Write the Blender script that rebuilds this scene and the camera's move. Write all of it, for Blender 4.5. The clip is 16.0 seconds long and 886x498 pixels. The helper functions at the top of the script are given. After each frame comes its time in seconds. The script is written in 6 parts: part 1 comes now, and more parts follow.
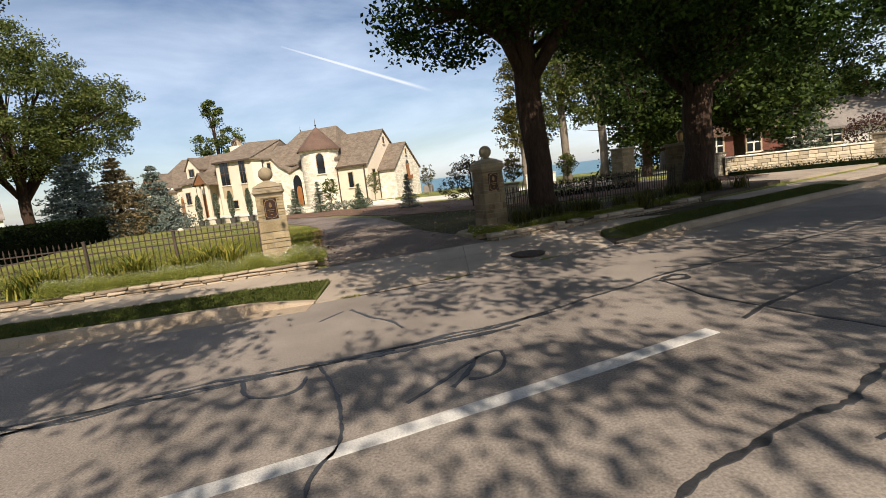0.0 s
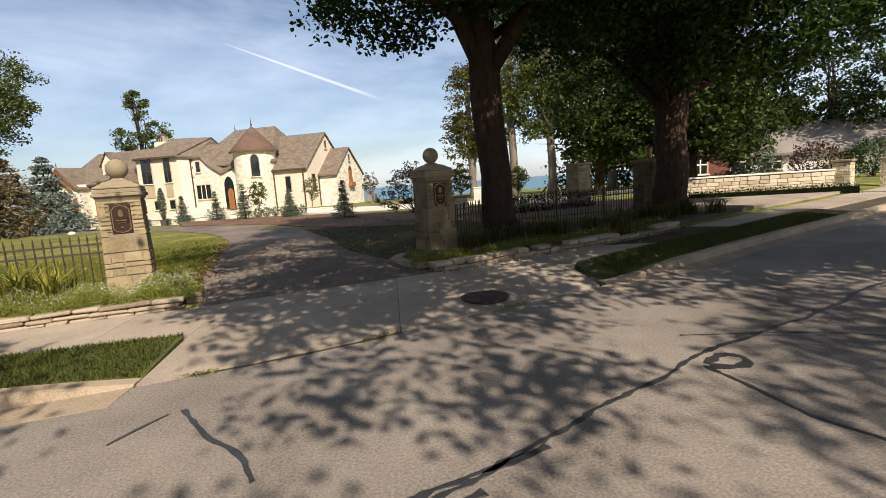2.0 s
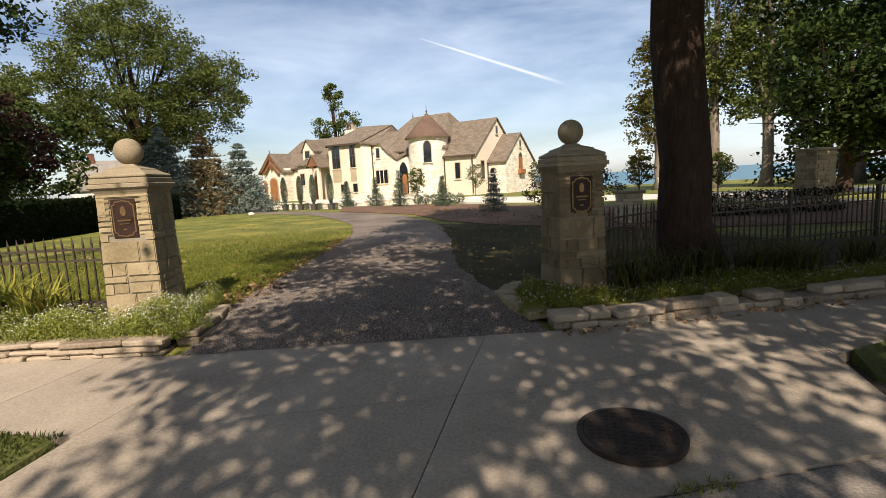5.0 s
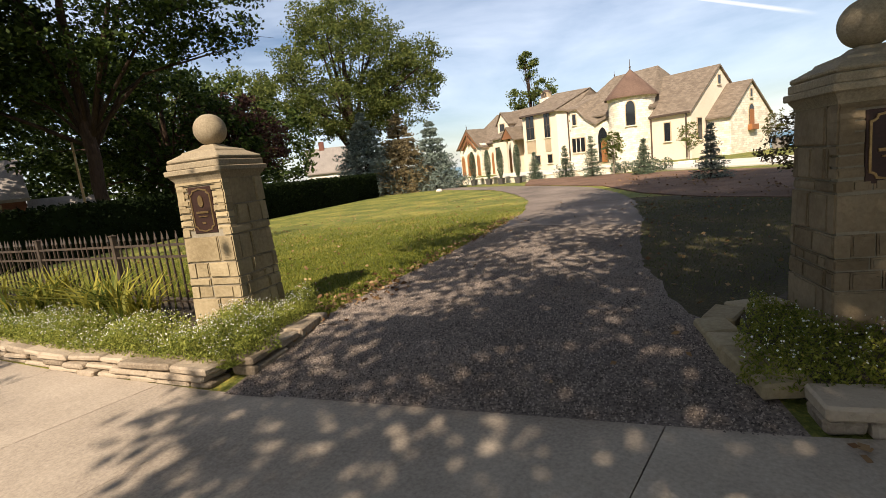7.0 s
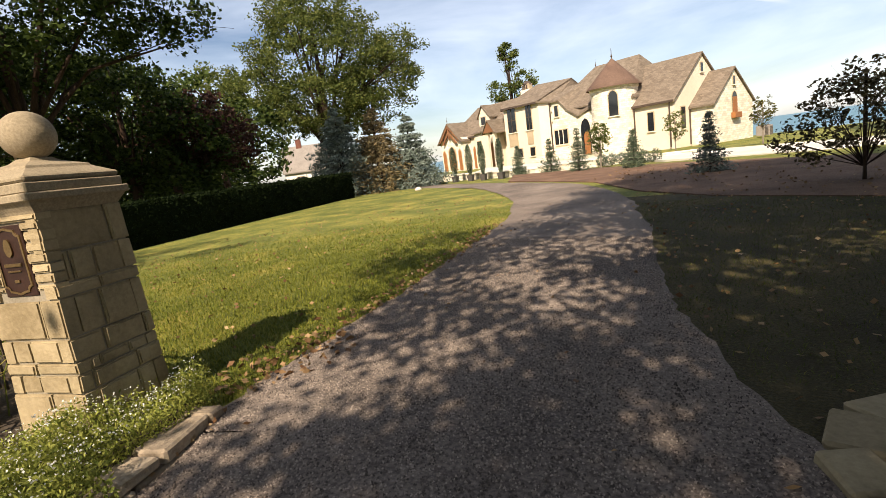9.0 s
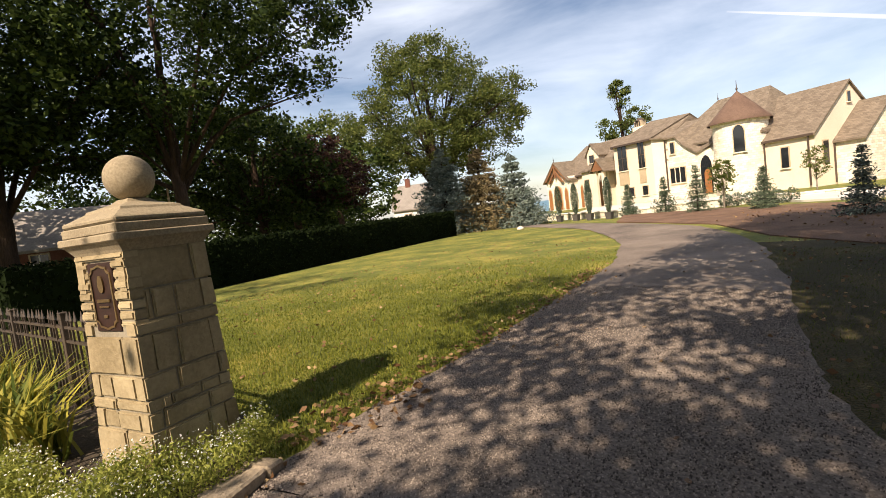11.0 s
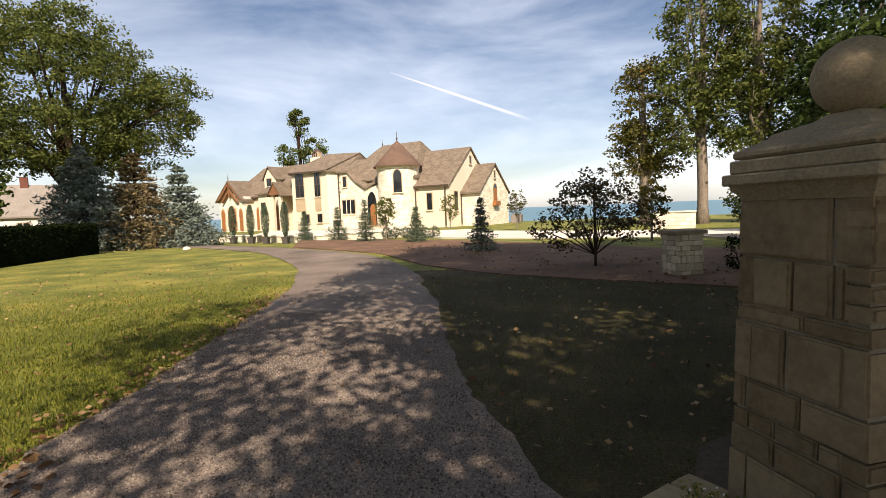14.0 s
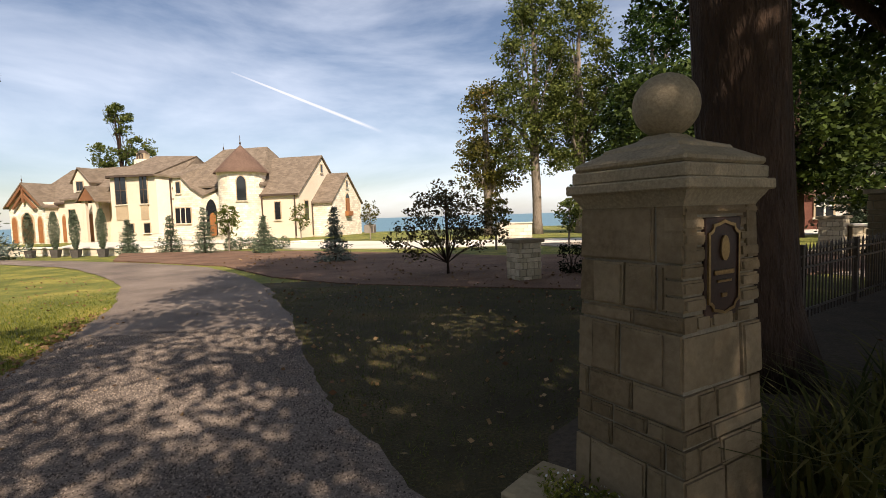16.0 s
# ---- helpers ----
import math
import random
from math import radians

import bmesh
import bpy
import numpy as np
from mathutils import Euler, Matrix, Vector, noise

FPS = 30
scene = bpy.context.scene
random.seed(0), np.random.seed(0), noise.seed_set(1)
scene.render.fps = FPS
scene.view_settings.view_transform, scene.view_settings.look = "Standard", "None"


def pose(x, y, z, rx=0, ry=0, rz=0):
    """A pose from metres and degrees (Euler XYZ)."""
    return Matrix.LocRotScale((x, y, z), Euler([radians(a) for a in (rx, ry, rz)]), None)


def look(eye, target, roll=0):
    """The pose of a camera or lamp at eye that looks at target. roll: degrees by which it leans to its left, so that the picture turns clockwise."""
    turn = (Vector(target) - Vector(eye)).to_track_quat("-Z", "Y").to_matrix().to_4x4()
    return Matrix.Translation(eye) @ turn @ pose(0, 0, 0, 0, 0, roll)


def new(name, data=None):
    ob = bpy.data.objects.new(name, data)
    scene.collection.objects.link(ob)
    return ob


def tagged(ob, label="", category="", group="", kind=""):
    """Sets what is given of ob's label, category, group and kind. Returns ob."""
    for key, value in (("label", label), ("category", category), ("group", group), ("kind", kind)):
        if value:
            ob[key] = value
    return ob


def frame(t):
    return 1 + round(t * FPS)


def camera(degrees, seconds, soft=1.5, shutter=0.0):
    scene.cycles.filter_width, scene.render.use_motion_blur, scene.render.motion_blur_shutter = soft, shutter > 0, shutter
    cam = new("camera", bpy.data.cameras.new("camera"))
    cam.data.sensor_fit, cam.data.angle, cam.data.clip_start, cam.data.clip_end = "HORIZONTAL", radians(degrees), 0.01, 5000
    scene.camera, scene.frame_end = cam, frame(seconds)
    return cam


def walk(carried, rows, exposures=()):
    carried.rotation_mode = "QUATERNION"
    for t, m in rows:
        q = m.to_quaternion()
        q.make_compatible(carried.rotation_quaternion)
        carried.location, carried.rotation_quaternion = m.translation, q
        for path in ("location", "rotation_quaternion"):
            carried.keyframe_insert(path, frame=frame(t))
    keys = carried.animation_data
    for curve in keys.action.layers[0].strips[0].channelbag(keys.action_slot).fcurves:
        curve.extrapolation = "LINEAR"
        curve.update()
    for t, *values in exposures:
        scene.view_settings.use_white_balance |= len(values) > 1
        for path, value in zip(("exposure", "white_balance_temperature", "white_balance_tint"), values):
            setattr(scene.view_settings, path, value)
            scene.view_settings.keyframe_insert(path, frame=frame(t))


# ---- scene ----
cam = camera(84.0, 16.0, 0.65)
# seconds, eye x y z, turn rx ry rz
ROWS = [
    (0.0, 0.268, -0.673, 1.623, 81.67, 6.65, 0.08),
    (0.5, 0.376, 0.045, 1.592, 78.39, 6.90, -1.13),
    (1.0, 0.423, 0.859, 1.629, 80.90, 4.82, -2.87),
    (1.5, 0.473, 1.522, 1.596, 82.36, 4.29, -2.81),
    (2.0, 0.537, 2.192, 1.583, 82.26, 4.03, -6.13),
    (2.5, 0.652, 2.829, 1.628, 81.10, 2.94, -3.15),
    (3.0, 0.812, 3.472, 1.632, 78.25, 3.65, -2.09),
    (3.5, 1.000, 4.049, 1.632, 78.68, 4.06, 2.83),
    (3.7, 1.075, 4.270, 1.636, 81.31, 2.70, 4.09),
    (5.8, 1.397, 6.616, 1.574, 81.53, 3.75, 20.64),
    (6.0, 1.342, 6.854, 1.560, 80.79, 3.58, 22.27),
    (6.5, 1.235, 7.411, 1.527, 81.03, 6.30, 29.57),
    (7.0, 1.159, 7.906, 1.511, 80.67, 6.34, 36.81),
    (7.5, 0.977, 8.363, 1.534, 81.74, 6.16, 34.00),
    (8.0, 0.792, 8.769, 1.564, 83.33, 7.29, 33.53),
    (8.5, 0.582, 9.121, 1.605, 80.56, 5.47, 34.55),
    (9.0, 0.346, 9.431, 1.631, 79.78, 7.65, 34.80),
    (9.5, 0.236, 9.737, 1.626, 81.89, 7.86, 43.21),
    (10.0, 0.216, 9.818, 1.638, 84.61, 7.32, 46.69),
    (10.2, 0.210, 9.828, 1.647, 85.52, 7.56, 47.30),
    (12.3, 0.272, 9.831, 1.610, 85.03, 4.95, 44.32),
    (12.5, 0.270, 9.838, 1.638, 84.65, 4.73, 40.03),
    (13.0, 0.215, 10.016, 1.719, 83.71, 5.00, 27.56),
    (13.5, 0.168, 9.992, 1.673, 83.95, 4.09, 18.48),
    (14.0, 0.069, 9.914, 1.644, 85.45, 2.28, 10.52),
    (14.5, -0.000, 9.914, 1.628, 85.76, 1.17, 3.21),
    (15.0, -0.010, 9.947, 1.623, 86.22, 1.00, -3.08),
    (15.5, -0.006, 9.956, 1.619, 85.87, 0.92, -6.23),
    (16.0, 0.000, 9.951, 1.621, 86.08, 1.74, -6.50),
]
EXPOSURES = ((0.0, 0.55, 6680, 14), (3.5, 0.54, 6680, 14), (6.0, 0.70, 6900, 15), (9.5, 0.88, 7250, 16), (13.0, 0.88, 7350, 18), (15.0, 0.66, 7150, 18), (16.0, 0.68, 7150, 18))
walk(cam, [(t, pose(*row)) for t, *row in ROWS], EXPOSURES)

# ---- light ----
SUN_AZ, SUN_EL = 164.0, 42.0   # compass bearing from +y towards +x, and height, in degrees
world = bpy.data.worlds.new("sky")
scene.world = world
world.use_nodes = True
wn, wl = world.node_tree.nodes, world.node_tree.links
wn.clear()
sky = wn.new("ShaderNodeTexSky")
sky.sky_type = "NISHITA"
sky.sun_disc = False
sky.sun_elevation, sky.sun_rotation = radians(SUN_EL), radians(SUN_AZ)
sky.air_density, sky.dust_density, sky.ozone_density = 1.0, 0.7, 2.6
bg = wn.new("ShaderNodeBackground")
bg.inputs["Strength"].default_value = 0.072
wout = wn.new("ShaderNodeOutputWorld")
# thin high cloud, streaked along one direction
wmap = wn.new("ShaderNodeMapping")
wmap.inputs["Rotation"].default_value = (0.25, 0.1, 0.5)
wmap.inputs["Scale"].default_value = (1.5, 1.0, 5.5)
wnoise = wn.new("ShaderNodeTexNoise")
wnoise.inputs["Scale"].default_value, wnoise.inputs["Detail"].default_value = 1.3, 7.0
wnoise.inputs["Roughness"].default_value, wnoise.inputs["Distortion"].default_value = 0.55, 0.35
wramp = wn.new("ShaderNodeValToRGB")
wramp.color_ramp.elements[0].position, wramp.color_ramp.elements[1].position = 0.36, 0.76
wmix = wn.new("ShaderNodeMix")
wmix.data_type = "RGBA"
wmix.inputs[7].default_value = (11.0, 12.6, 14.5, 1)
wfac = wn.new("ShaderNodeMath")
wfac.operation = "MULTIPLY"
wfac.inputs[1].default_value = 0.58
tc = wn.new("ShaderNodeTexCoord")
wl.new(tc.outputs["Generated"], wmap.inputs["Vector"])
wl.new(wmap.outputs["Vector"], wnoise.inputs["Vector"])
wl.new(wnoise.outputs["Fac"], wramp.inputs["Fac"])
wl.new(wramp.outputs["Color"], wfac.inputs[0])
wl.new(wfac.outputs[0], wmix.inputs[0])
wl.new(sky.outputs["Color"], wmix.inputs[6])
wl.new(wmix.outputs[2], bg.inputs["Color"])
wl.new(bg.outputs["Background"], wout.inputs["Surface"])

sun = new("sun", bpy.data.lights.new("sun", "SUN"))
sun.data.energy, sun.data.angle, sun.data.color = 5.0, radians(0.4), (1.0, 0.92, 0.79)
az, el = radians(SUN_AZ), radians(SUN_EL)
to_sun = Vector((math.sin(az) * math.cos(el), math.cos(az) * math.cos(el), math.sin(el)))
sun.matrix_world = look(to_sun * 60, (0, 0, 0))


# ---- materials ----
def material(name, rough=0.8, metal=0.0, spec=0.3):
    m = bpy.data.materials.new(name)
    m.use_nodes = True
    b = m.node_tree.nodes["Principled BSDF"]
    b.inputs["Roughness"].default_value = rough
    b.inputs["Metallic"].default_value = metal
    b.inputs["Specular IOR Level"].default_value = spec
    return m, m.node_tree.nodes, m.node_tree.links, b


def speckled(name, dark, light, scales=(1.5, 30.0), rough=0.85, bump=0.3, dist=0.02, metal=0.0, spec=0.3,
             vary=0.0, stretch=(1, 1, 1), third=None, island=False, grain=0.5, span=0.18):
    """Two colours mixed by a coarse and a fine noise at true size, with relief; vary: change from piece to piece."""
    m, n, l, b = material(name, rough, metal, spec)
    geo = n.new("ShaderNodeNewGeometry")
    mp = n.new("ShaderNodeMapping")
    mp.inputs["Scale"].default_value = stretch
    l.new(geo.outputs["Position"], mp.inputs["Vector"])
    facs = []
    for s, det in ((scales[0], 4.0), (scales[1], 3.0)):
        t = n.new("ShaderNodeTexNoise")
        t.inputs["Scale"].default_value, t.inputs["Detail"].default_value = s, det
        t.inputs["Roughness"].default_value = 0.65
        l.new(mp.outputs["Vector"], t.inputs["Vector"])
        facs.append(t.outputs["Fac"])
    mix = n.new("ShaderNodeMix")
    mix.data_type = "FLOAT"
    mix.inputs[0].default_value = grain
    l.new(facs[0], mix.inputs[2]), l.new(facs[1], mix.inputs[3])
    fac = mix.outputs[0]
    if vary:
        rnd = n.new("ShaderNodeObjectInfo") if not island else geo
        add = n.new("ShaderNodeMath")
        add.operation = "MULTIPLY_ADD"
        l.new(rnd.outputs["Random" if not island else "Random Per Island"], add.inputs[0])
        add.inputs[1].default_value = vary
        sub = n.new("ShaderNodeMath")
        sub.operation = "SUBTRACT"
        l.new(fac, sub.inputs[0])
        sub.inputs[1].default_value = vary / 2
        l.new(sub.outputs[0], add.inputs[2])
        fac = add.outputs[0]
    ramp = n.new("ShaderNodeValToRGB")
    e = ramp.color_ramp.elements
    e[0].position, e[1].position = 0.5 - span, 0.5 + span
    e[0].color, e[1].color = (*dark, 1), (*light, 1)
    if third:
        x = e.new(0.5)
        x.color = (*third, 1)
    l.new(fac, ramp.inputs["Fac"])
    l.new(ramp.outputs["Color"], b.inputs["Base Color"])
    if bump:
        bp = n.new("ShaderNodeBump")
        bp.inputs["Strength"].default_value, bp.inputs["Distance"].default_value = bump, dist
        l.new(facs[1], bp.inputs["Height"])
        l.new(bp.outputs["Normal"], b.inputs["Normal"])
    return m


def foliage(name, dark, light, third=None, through_light=0.35, gloss=0.12):
    """Leaves: colour varies leaf by leaf and in patches; some light passes through."""
    m, n, l, b = material(name, 0.6, 0.0, gloss)
    geo = n.new("ShaderNodeNewGeometry")
    t = n.new("ShaderNodeTexNoise")
    t.inputs["Scale"].default_value = 0.6
    l.new(geo.outputs["Position"], t.inputs["Vector"])
    mix = n.new("ShaderNodeMix")
    mix.data_type = "FLOAT"
    mix.inputs[0].default_value = 0.55
    l.new(t.outputs["Fac"], mix.inputs[2]), l.new(geo.outputs["Random Per Island"], mix.inputs[3])
    ramp = n.new("ShaderNodeValToRGB")
    e = ramp.color_ramp.elements
    e[0].position, e[1].position = 0.25, 0.75
    e[0].color, e[1].color = (*dark, 1), (*light, 1)
    if third:
        x = e.new(0.9)
        x.color = (*third, 1)
    l.new(mix.outputs[0], ramp.inputs["Fac"])
    l.new(ramp.outputs["Color"], b.inputs["Base Color"])
    tr = n.new("ShaderNodeBsdfTranslucent")
    l.new(ramp.outputs["Color"], tr.inputs["Color"])
    ms = n.new("ShaderNodeMixShader")
    ms.inputs[0].default_value = through_light
    out = n["Material Output"]
    l.new(b.outputs[0], ms.inputs[1]), l.new(tr.outputs[0], ms.inputs[2])
    l.new(ms.outputs[0], out.inputs["Surface"])
    return m


ASPHALT = speckled("worn_asphalt", (0.108, 0.091, 0.076), (0.30, 0.256, 0.211), (0.5, 50.0), 0.9, 0.7, 0.007, grain=0.58, span=0.14)
TAR = speckled("crack_sealer", (0.015, 0.015, 0.016), (0.05, 0.05, 0.05), (4.0, 60.0), 0.45, 0.3, 0.01)
PAINT_LINE = speckled("worn_road_paint", (0.30, 0.28, 0.25), (0.62, 0.60, 0.55), (6.0, 90.0), 0.8, 0.3, 0.004, grain=0.6)
CONCRETE = speckled("broom_concrete", (0.20, 0.160, 0.120), (0.40, 0.332, 0.255), (0.8, 45.0), 0.9, 0.3, 0.004, vary=0.1)
CURB = speckled("old_concrete", (0.20, 0.145, 0.092), (0.41, 0.325, 0.23), (1.6, 50.0), 0.9, 0.4, 0.006)
GRAVEL = speckled("fine_gravel", (0.040, 0.030, 0.025), (0.27, 0.215, 0.172), (0.5, 42.0), 0.9, 0.8, 0.010, grain=0.58, span=0.15)
# thin turf on brown earth, darkened further to stand for maple shade
THIN_SHADE_TURF = speckled("shade_darkened_turf_over_earth", (0.032, 0.019, 0.009), (0.115, 0.08, 0.03), (0.9, 45.0), 0.95, 0.8, 0.03, third=(0.045, 0.038, 0.012), grain=0.5, span=0.15)
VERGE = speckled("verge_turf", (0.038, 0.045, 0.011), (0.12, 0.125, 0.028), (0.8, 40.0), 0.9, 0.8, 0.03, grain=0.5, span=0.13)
LAWN = speckled("lawn", (0.062, 0.07, 0.012), (0.32, 0.255, 0.055), (0.7, 34.0), 0.9, 0.8, 0.03, third=(0.125, 0.14, 0.025), grain=0.5, span=0.13)
MULCH = speckled("bark_mulch", (0.055, 0.030, 0.018), (0.23, 0.135, 0.085), (0.9, 30.0), 0.95, 0.9, 0.03)
SOIL = speckled("bed_soil", (0.03, 0.022, 0.014), (0.10, 0.075, 0.05), (1.5, 30.0), 0.95, 0.8, 0.02)
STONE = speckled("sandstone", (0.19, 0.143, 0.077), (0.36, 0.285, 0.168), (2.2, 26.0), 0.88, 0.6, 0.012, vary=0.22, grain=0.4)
# the same sandstone, its colour darkened to stand for tree shade
STONE_SHADED = speckled("shade_darkened_sandstone", (0.112, 0.078, 0.040), (0.235, 0.175, 0.104), (2.2, 26.0), 0.9, 0.6, 0.012, vary=0.22, grain=0.4)
MORTAR = speckled("mortar", (0.15, 0.128, 0.09), (0.27, 0.232, 0.17), (4.0, 60.0), 0.95, 0.3, 0.005)
CAPSTONE = speckled("cut_capstone", (0.175, 0.138, 0.088), (0.34, 0.275, 0.18), (3.0, 60.0), 0.88, 0.5, 0.006, grain=0.6)
LEDGE = speckled("ledge_stone", (0.16, 0.122, 0.082), (0.37, 0.295, 0.21), (3.0, 30.0), 0.85, 0.6, 0.02, vary=0.4)
BRONZE = speckled("dark_bronze", (0.020, 0.009, 0.006), (0.045, 0.020, 0.013), (8.0, 60.0), 0.5, 0.2, 0.002, metal=0.2)
BRASS = speckled("polished_edge", (0.16, 0.095, 0.042), (0.31, 0.21, 0.095), (8.0, 60.0), 0.35, 0.1, 0.002, metal=0.8)
IRON = speckled("black_iron", (0.018, 0.014, 0.011), (0.085, 0.058, 0.038), (6.0, 60.0), 0.55, 0.2, 0.003, spec=0.4)
CASTIRON = speckled("rusty_cast_iron", (0.022, 0.017, 0.014), (0.075, 0.05, 0.036), (5.0, 60.0), 0.6, 0.4, 0.006, metal=0.3)
STUCCO = speckled("cream_stucco", (0.60, 0.505, 0.385), (0.73, 0.63, 0.50), (0.35, 8.0), 0.9, 0.15, 0.02)
SHINGLE_DARK = speckled("cone_shingle", (0.085, 0.05, 0.036), (0.16, 0.10, 0.07), (0.7, 7.0), 0.85, 0.4, 0.05)
TRIM = speckled("tan_trim", (0.33, 0.25, 0.16), (0.48, 0.38, 0.25), (0.6, 8.0), 0.8, 0.1, 0.02)
TIMBER = speckled("stained_timber", (0.13, 0.055, 0.026), (0.26, 0.12, 0.055), (1.0, 12.0), 0.7, 0.2, 0.02)
DOORWOOD = speckled("orange_stained_door", (0.20, 0.075, 0.026), (0.36, 0.15, 0.05), (1.5, 14.0), 0.55, 0.2, 0.01)
GUTTER = speckled("brown_gutter", (0.05, 0.034, 0.026), (0.09, 0.065, 0.05), (2.0, 14.0), 0.5, 0.1, 0.01)
BARK = speckled("bark", (0.015, 0.008, 0.005), (0.068, 0.04, 0.025), (3.0, 16.0), 0.95, 1.0, 0.08, stretch=(1, 1, 0.22))
BARK_PALE = speckled("pale_bark", (0.10, 0.08, 0.06), (0.28, 0.23, 0.18), (3.0, 14.0), 0.95, 0.8, 0.05, stretch=(1, 1, 0.25))
BRICK = speckled("red_brick", (0.10, 0.04, 0.028), (0.19, 0.075, 0.05), (2.0, 14.0), 0.9, 0.3, 0.02)
SIDING = speckled("pale_siding", (0.60, 0.57, 0.50), (0.78, 0.75, 0.68), (0.6, 8.0), 0.8, 0.1, 0.02)
GREY_ROOF = speckled("grey_shingle", (0.16, 0.14, 0.12), (0.30, 0.265, 0.23), (0.6, 8.0), 0.9, 0.3, 0.04)
POLEWOOD = speckled("grey_pole_wood", (0.20, 0.155, 0.11), (0.36, 0.29, 0.21), (2.0, 20.0), 0.9, 0.5, 0.02, stretch=(1, 1, 0.15))
OLDWOOD = speckled("light_wood", (0.34, 0.22, 0.11), (0.52, 0.36, 0.19), (2.0, 20.0), 0.8, 0.3, 0.02)
GREYPOT = speckled("dark_pot", (0.045, 0.04, 0.035), (0.10, 0.09, 0.08), (4.0, 20.0), 0.7, 0.2, 0.01)
LEAF_MAPLE = foliage("maple_leaf", (0.010, 0.026, 0.005), (0.05, 0.09, 0.015), through_light=0.28)
LEAF_DARK = foliage("shade_leaf", (0.010, 0.022, 0.005), (0.06, 0.088, 0.017), through_light=0.28)
LEAF_LIGHT = foliage("bright_leaf", (0.045, 0.066, 0.014), (0.145, 0.165, 0.042), (0.24, 0.21, 0.06))
LEAF_TURN = foliage("turning_leaf", (0.045, 0.052, 0.012), (0.15, 0.13, 0.03), (0.26, 0.12, 0.035))
LEAF_BRONZE = foliage("bronze_leaf", (0.035, 0.032, 0.014), (0.13, 0.10, 0.045), through_light=0.25)
LEAF_PURPLE = foliage("purple_leaf", (0.030, 0.014, 0.012), (0.085, 0.04, 0.03), through_light=0.2)
# yew green taken near black: the hedge's unlit side is in the colour
LEAF_YEW = foliage("unlit_hedge_leaf", (0.003, 0.006, 0.002), (0.010, 0.016, 0.005), through_light=0.0, gloss=0.02)
NEEDLE_BLUE = foliage("blue_needle", (0.07, 0.095, 0.08), (0.22, 0.26, 0.215), through_light=0.15)
NEEDLE_GREEN = foliage("green_needle", (0.04, 0.062, 0.04), (0.13, 0.165, 0.105), through_light=0.15)
NEEDLE_BROWN = foliage("browning_needle", (0.09, 0.07, 0.034), (0.26, 0.20, 0.105), through_light=0.15)
# verge green; on the lawn under the maples its darkness stands for shade
BLADE_VERGE_SHADE = foliage("verge_and_shade_blade", (0.038, 0.055, 0.010), (0.12, 0.135, 0.028), (0.25, 0.20, 0.06))
BLADE = foliage("grass_blade", (0.072, 0.098, 0.012), (0.235, 0.23, 0.038), (0.34, 0.27, 0.10))
BLADE_LONG = foliage("lily_leaf", (0.07, 0.10, 0.018), (0.33, 0.29, 0.05), (0.42, 0.24, 0.09))
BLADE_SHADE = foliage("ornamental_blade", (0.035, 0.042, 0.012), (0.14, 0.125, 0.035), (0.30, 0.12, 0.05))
ALYSSUM = foliage("groundcover_leaf", (0.11, 0.14, 0.024), (0.33, 0.34, 0.08))
PETAL = foliage("white_petal", (0.55, 0.55, 0.50), (0.80, 0.80, 0.74))
FALLEN = foliage("fallen_leaf", (0.12, 0.06, 0.028), (0.34, 0.22, 0.11), (0.52, 0.43, 0.27), 0.1)


def coursed(name, dark, light, joint, width, row, bump=0.5):
    """Coursed masonry or shingles on far surfaces: running bond at true size along the wall and up it."""
    m, n, l, bs = material(name, 0.9, 0.0, 0.2)
    geo = n.new("ShaderNodeNewGeometry")
    sep = n.new("ShaderNodeSeparateXYZ")
    l.new(geo.outputs["Position"], sep.inputs[0])
    along = n.new("ShaderNodeVectorMath")
    along.operation = "DOT_PRODUCT"
    l.new(geo.outputs["Position"], along.inputs[0])
    along.inputs[1].default_value = (1.28, 0.60, 0.0)
    comb = n.new("ShaderNodeCombineXYZ")
    l.new(along.outputs["Value"], comb.inputs["X"]), l.new(sep.outputs["Z"], comb.inputs["Y"])
    br = n.new("ShaderNodeTexBrick")
    br.inputs["Scale"].default_value = 1.0
    br.inputs["Brick Width"].default_value, br.inputs["Row Height"].default_value = width, row
    br.inputs["Mortar Size"].default_value, br.inputs["Mortar Smooth"].default_value = row * 0.06, 0.3
    br.inputs["Color1"].default_value, br.inputs["Color2"].default_value, br.inputs["Mortar"].default_value = (*dark, 1), (*light, 1), (*joint, 1)
    l.new(comb.outputs[0], br.inputs["Vector"])
    t = n.new("ShaderNodeTexNoise")
    t.inputs["Scale"].default_value, t.inputs["Detail"].default_value = 1.1, 5
    l.new(geo.outputs["Position"], t.inputs["Vector"])
    mx = n.new("ShaderNodeMix")
    mx.data_type, mx.blend_type = "RGBA", "OVERLAY"
    mx.inputs[0].default_value = 0.35
    l.new(br.outputs["Color"], mx.inputs[6]), l.new(t.outputs["Fac"], mx.inputs[7])
    hsv = n.new("ShaderNodeHueSaturation")
    hsv.inputs["Saturation"].default_value = 0.9
    l.new(mx.outputs[2], hsv.inputs["Color"])
    l.new(hsv.outputs[0], bs.inputs["Base Color"])
    bp = n.new("ShaderNodeBump")
    bp.inputs["Strength"].default_value, bp.inputs["Distance"].default_value = bump, 0.03
    inv = n.new("ShaderNodeMath")
    inv.operation = "SUBTRACT"
    inv.inputs[0].default_value = 1.0
    l.new(br.outputs["Fac"], inv.inputs[1]), l.new(inv.outputs[0], bp.inputs["Height"])
    l.new(bp.outputs["Normal"], bs.inputs["Normal"])
    return m


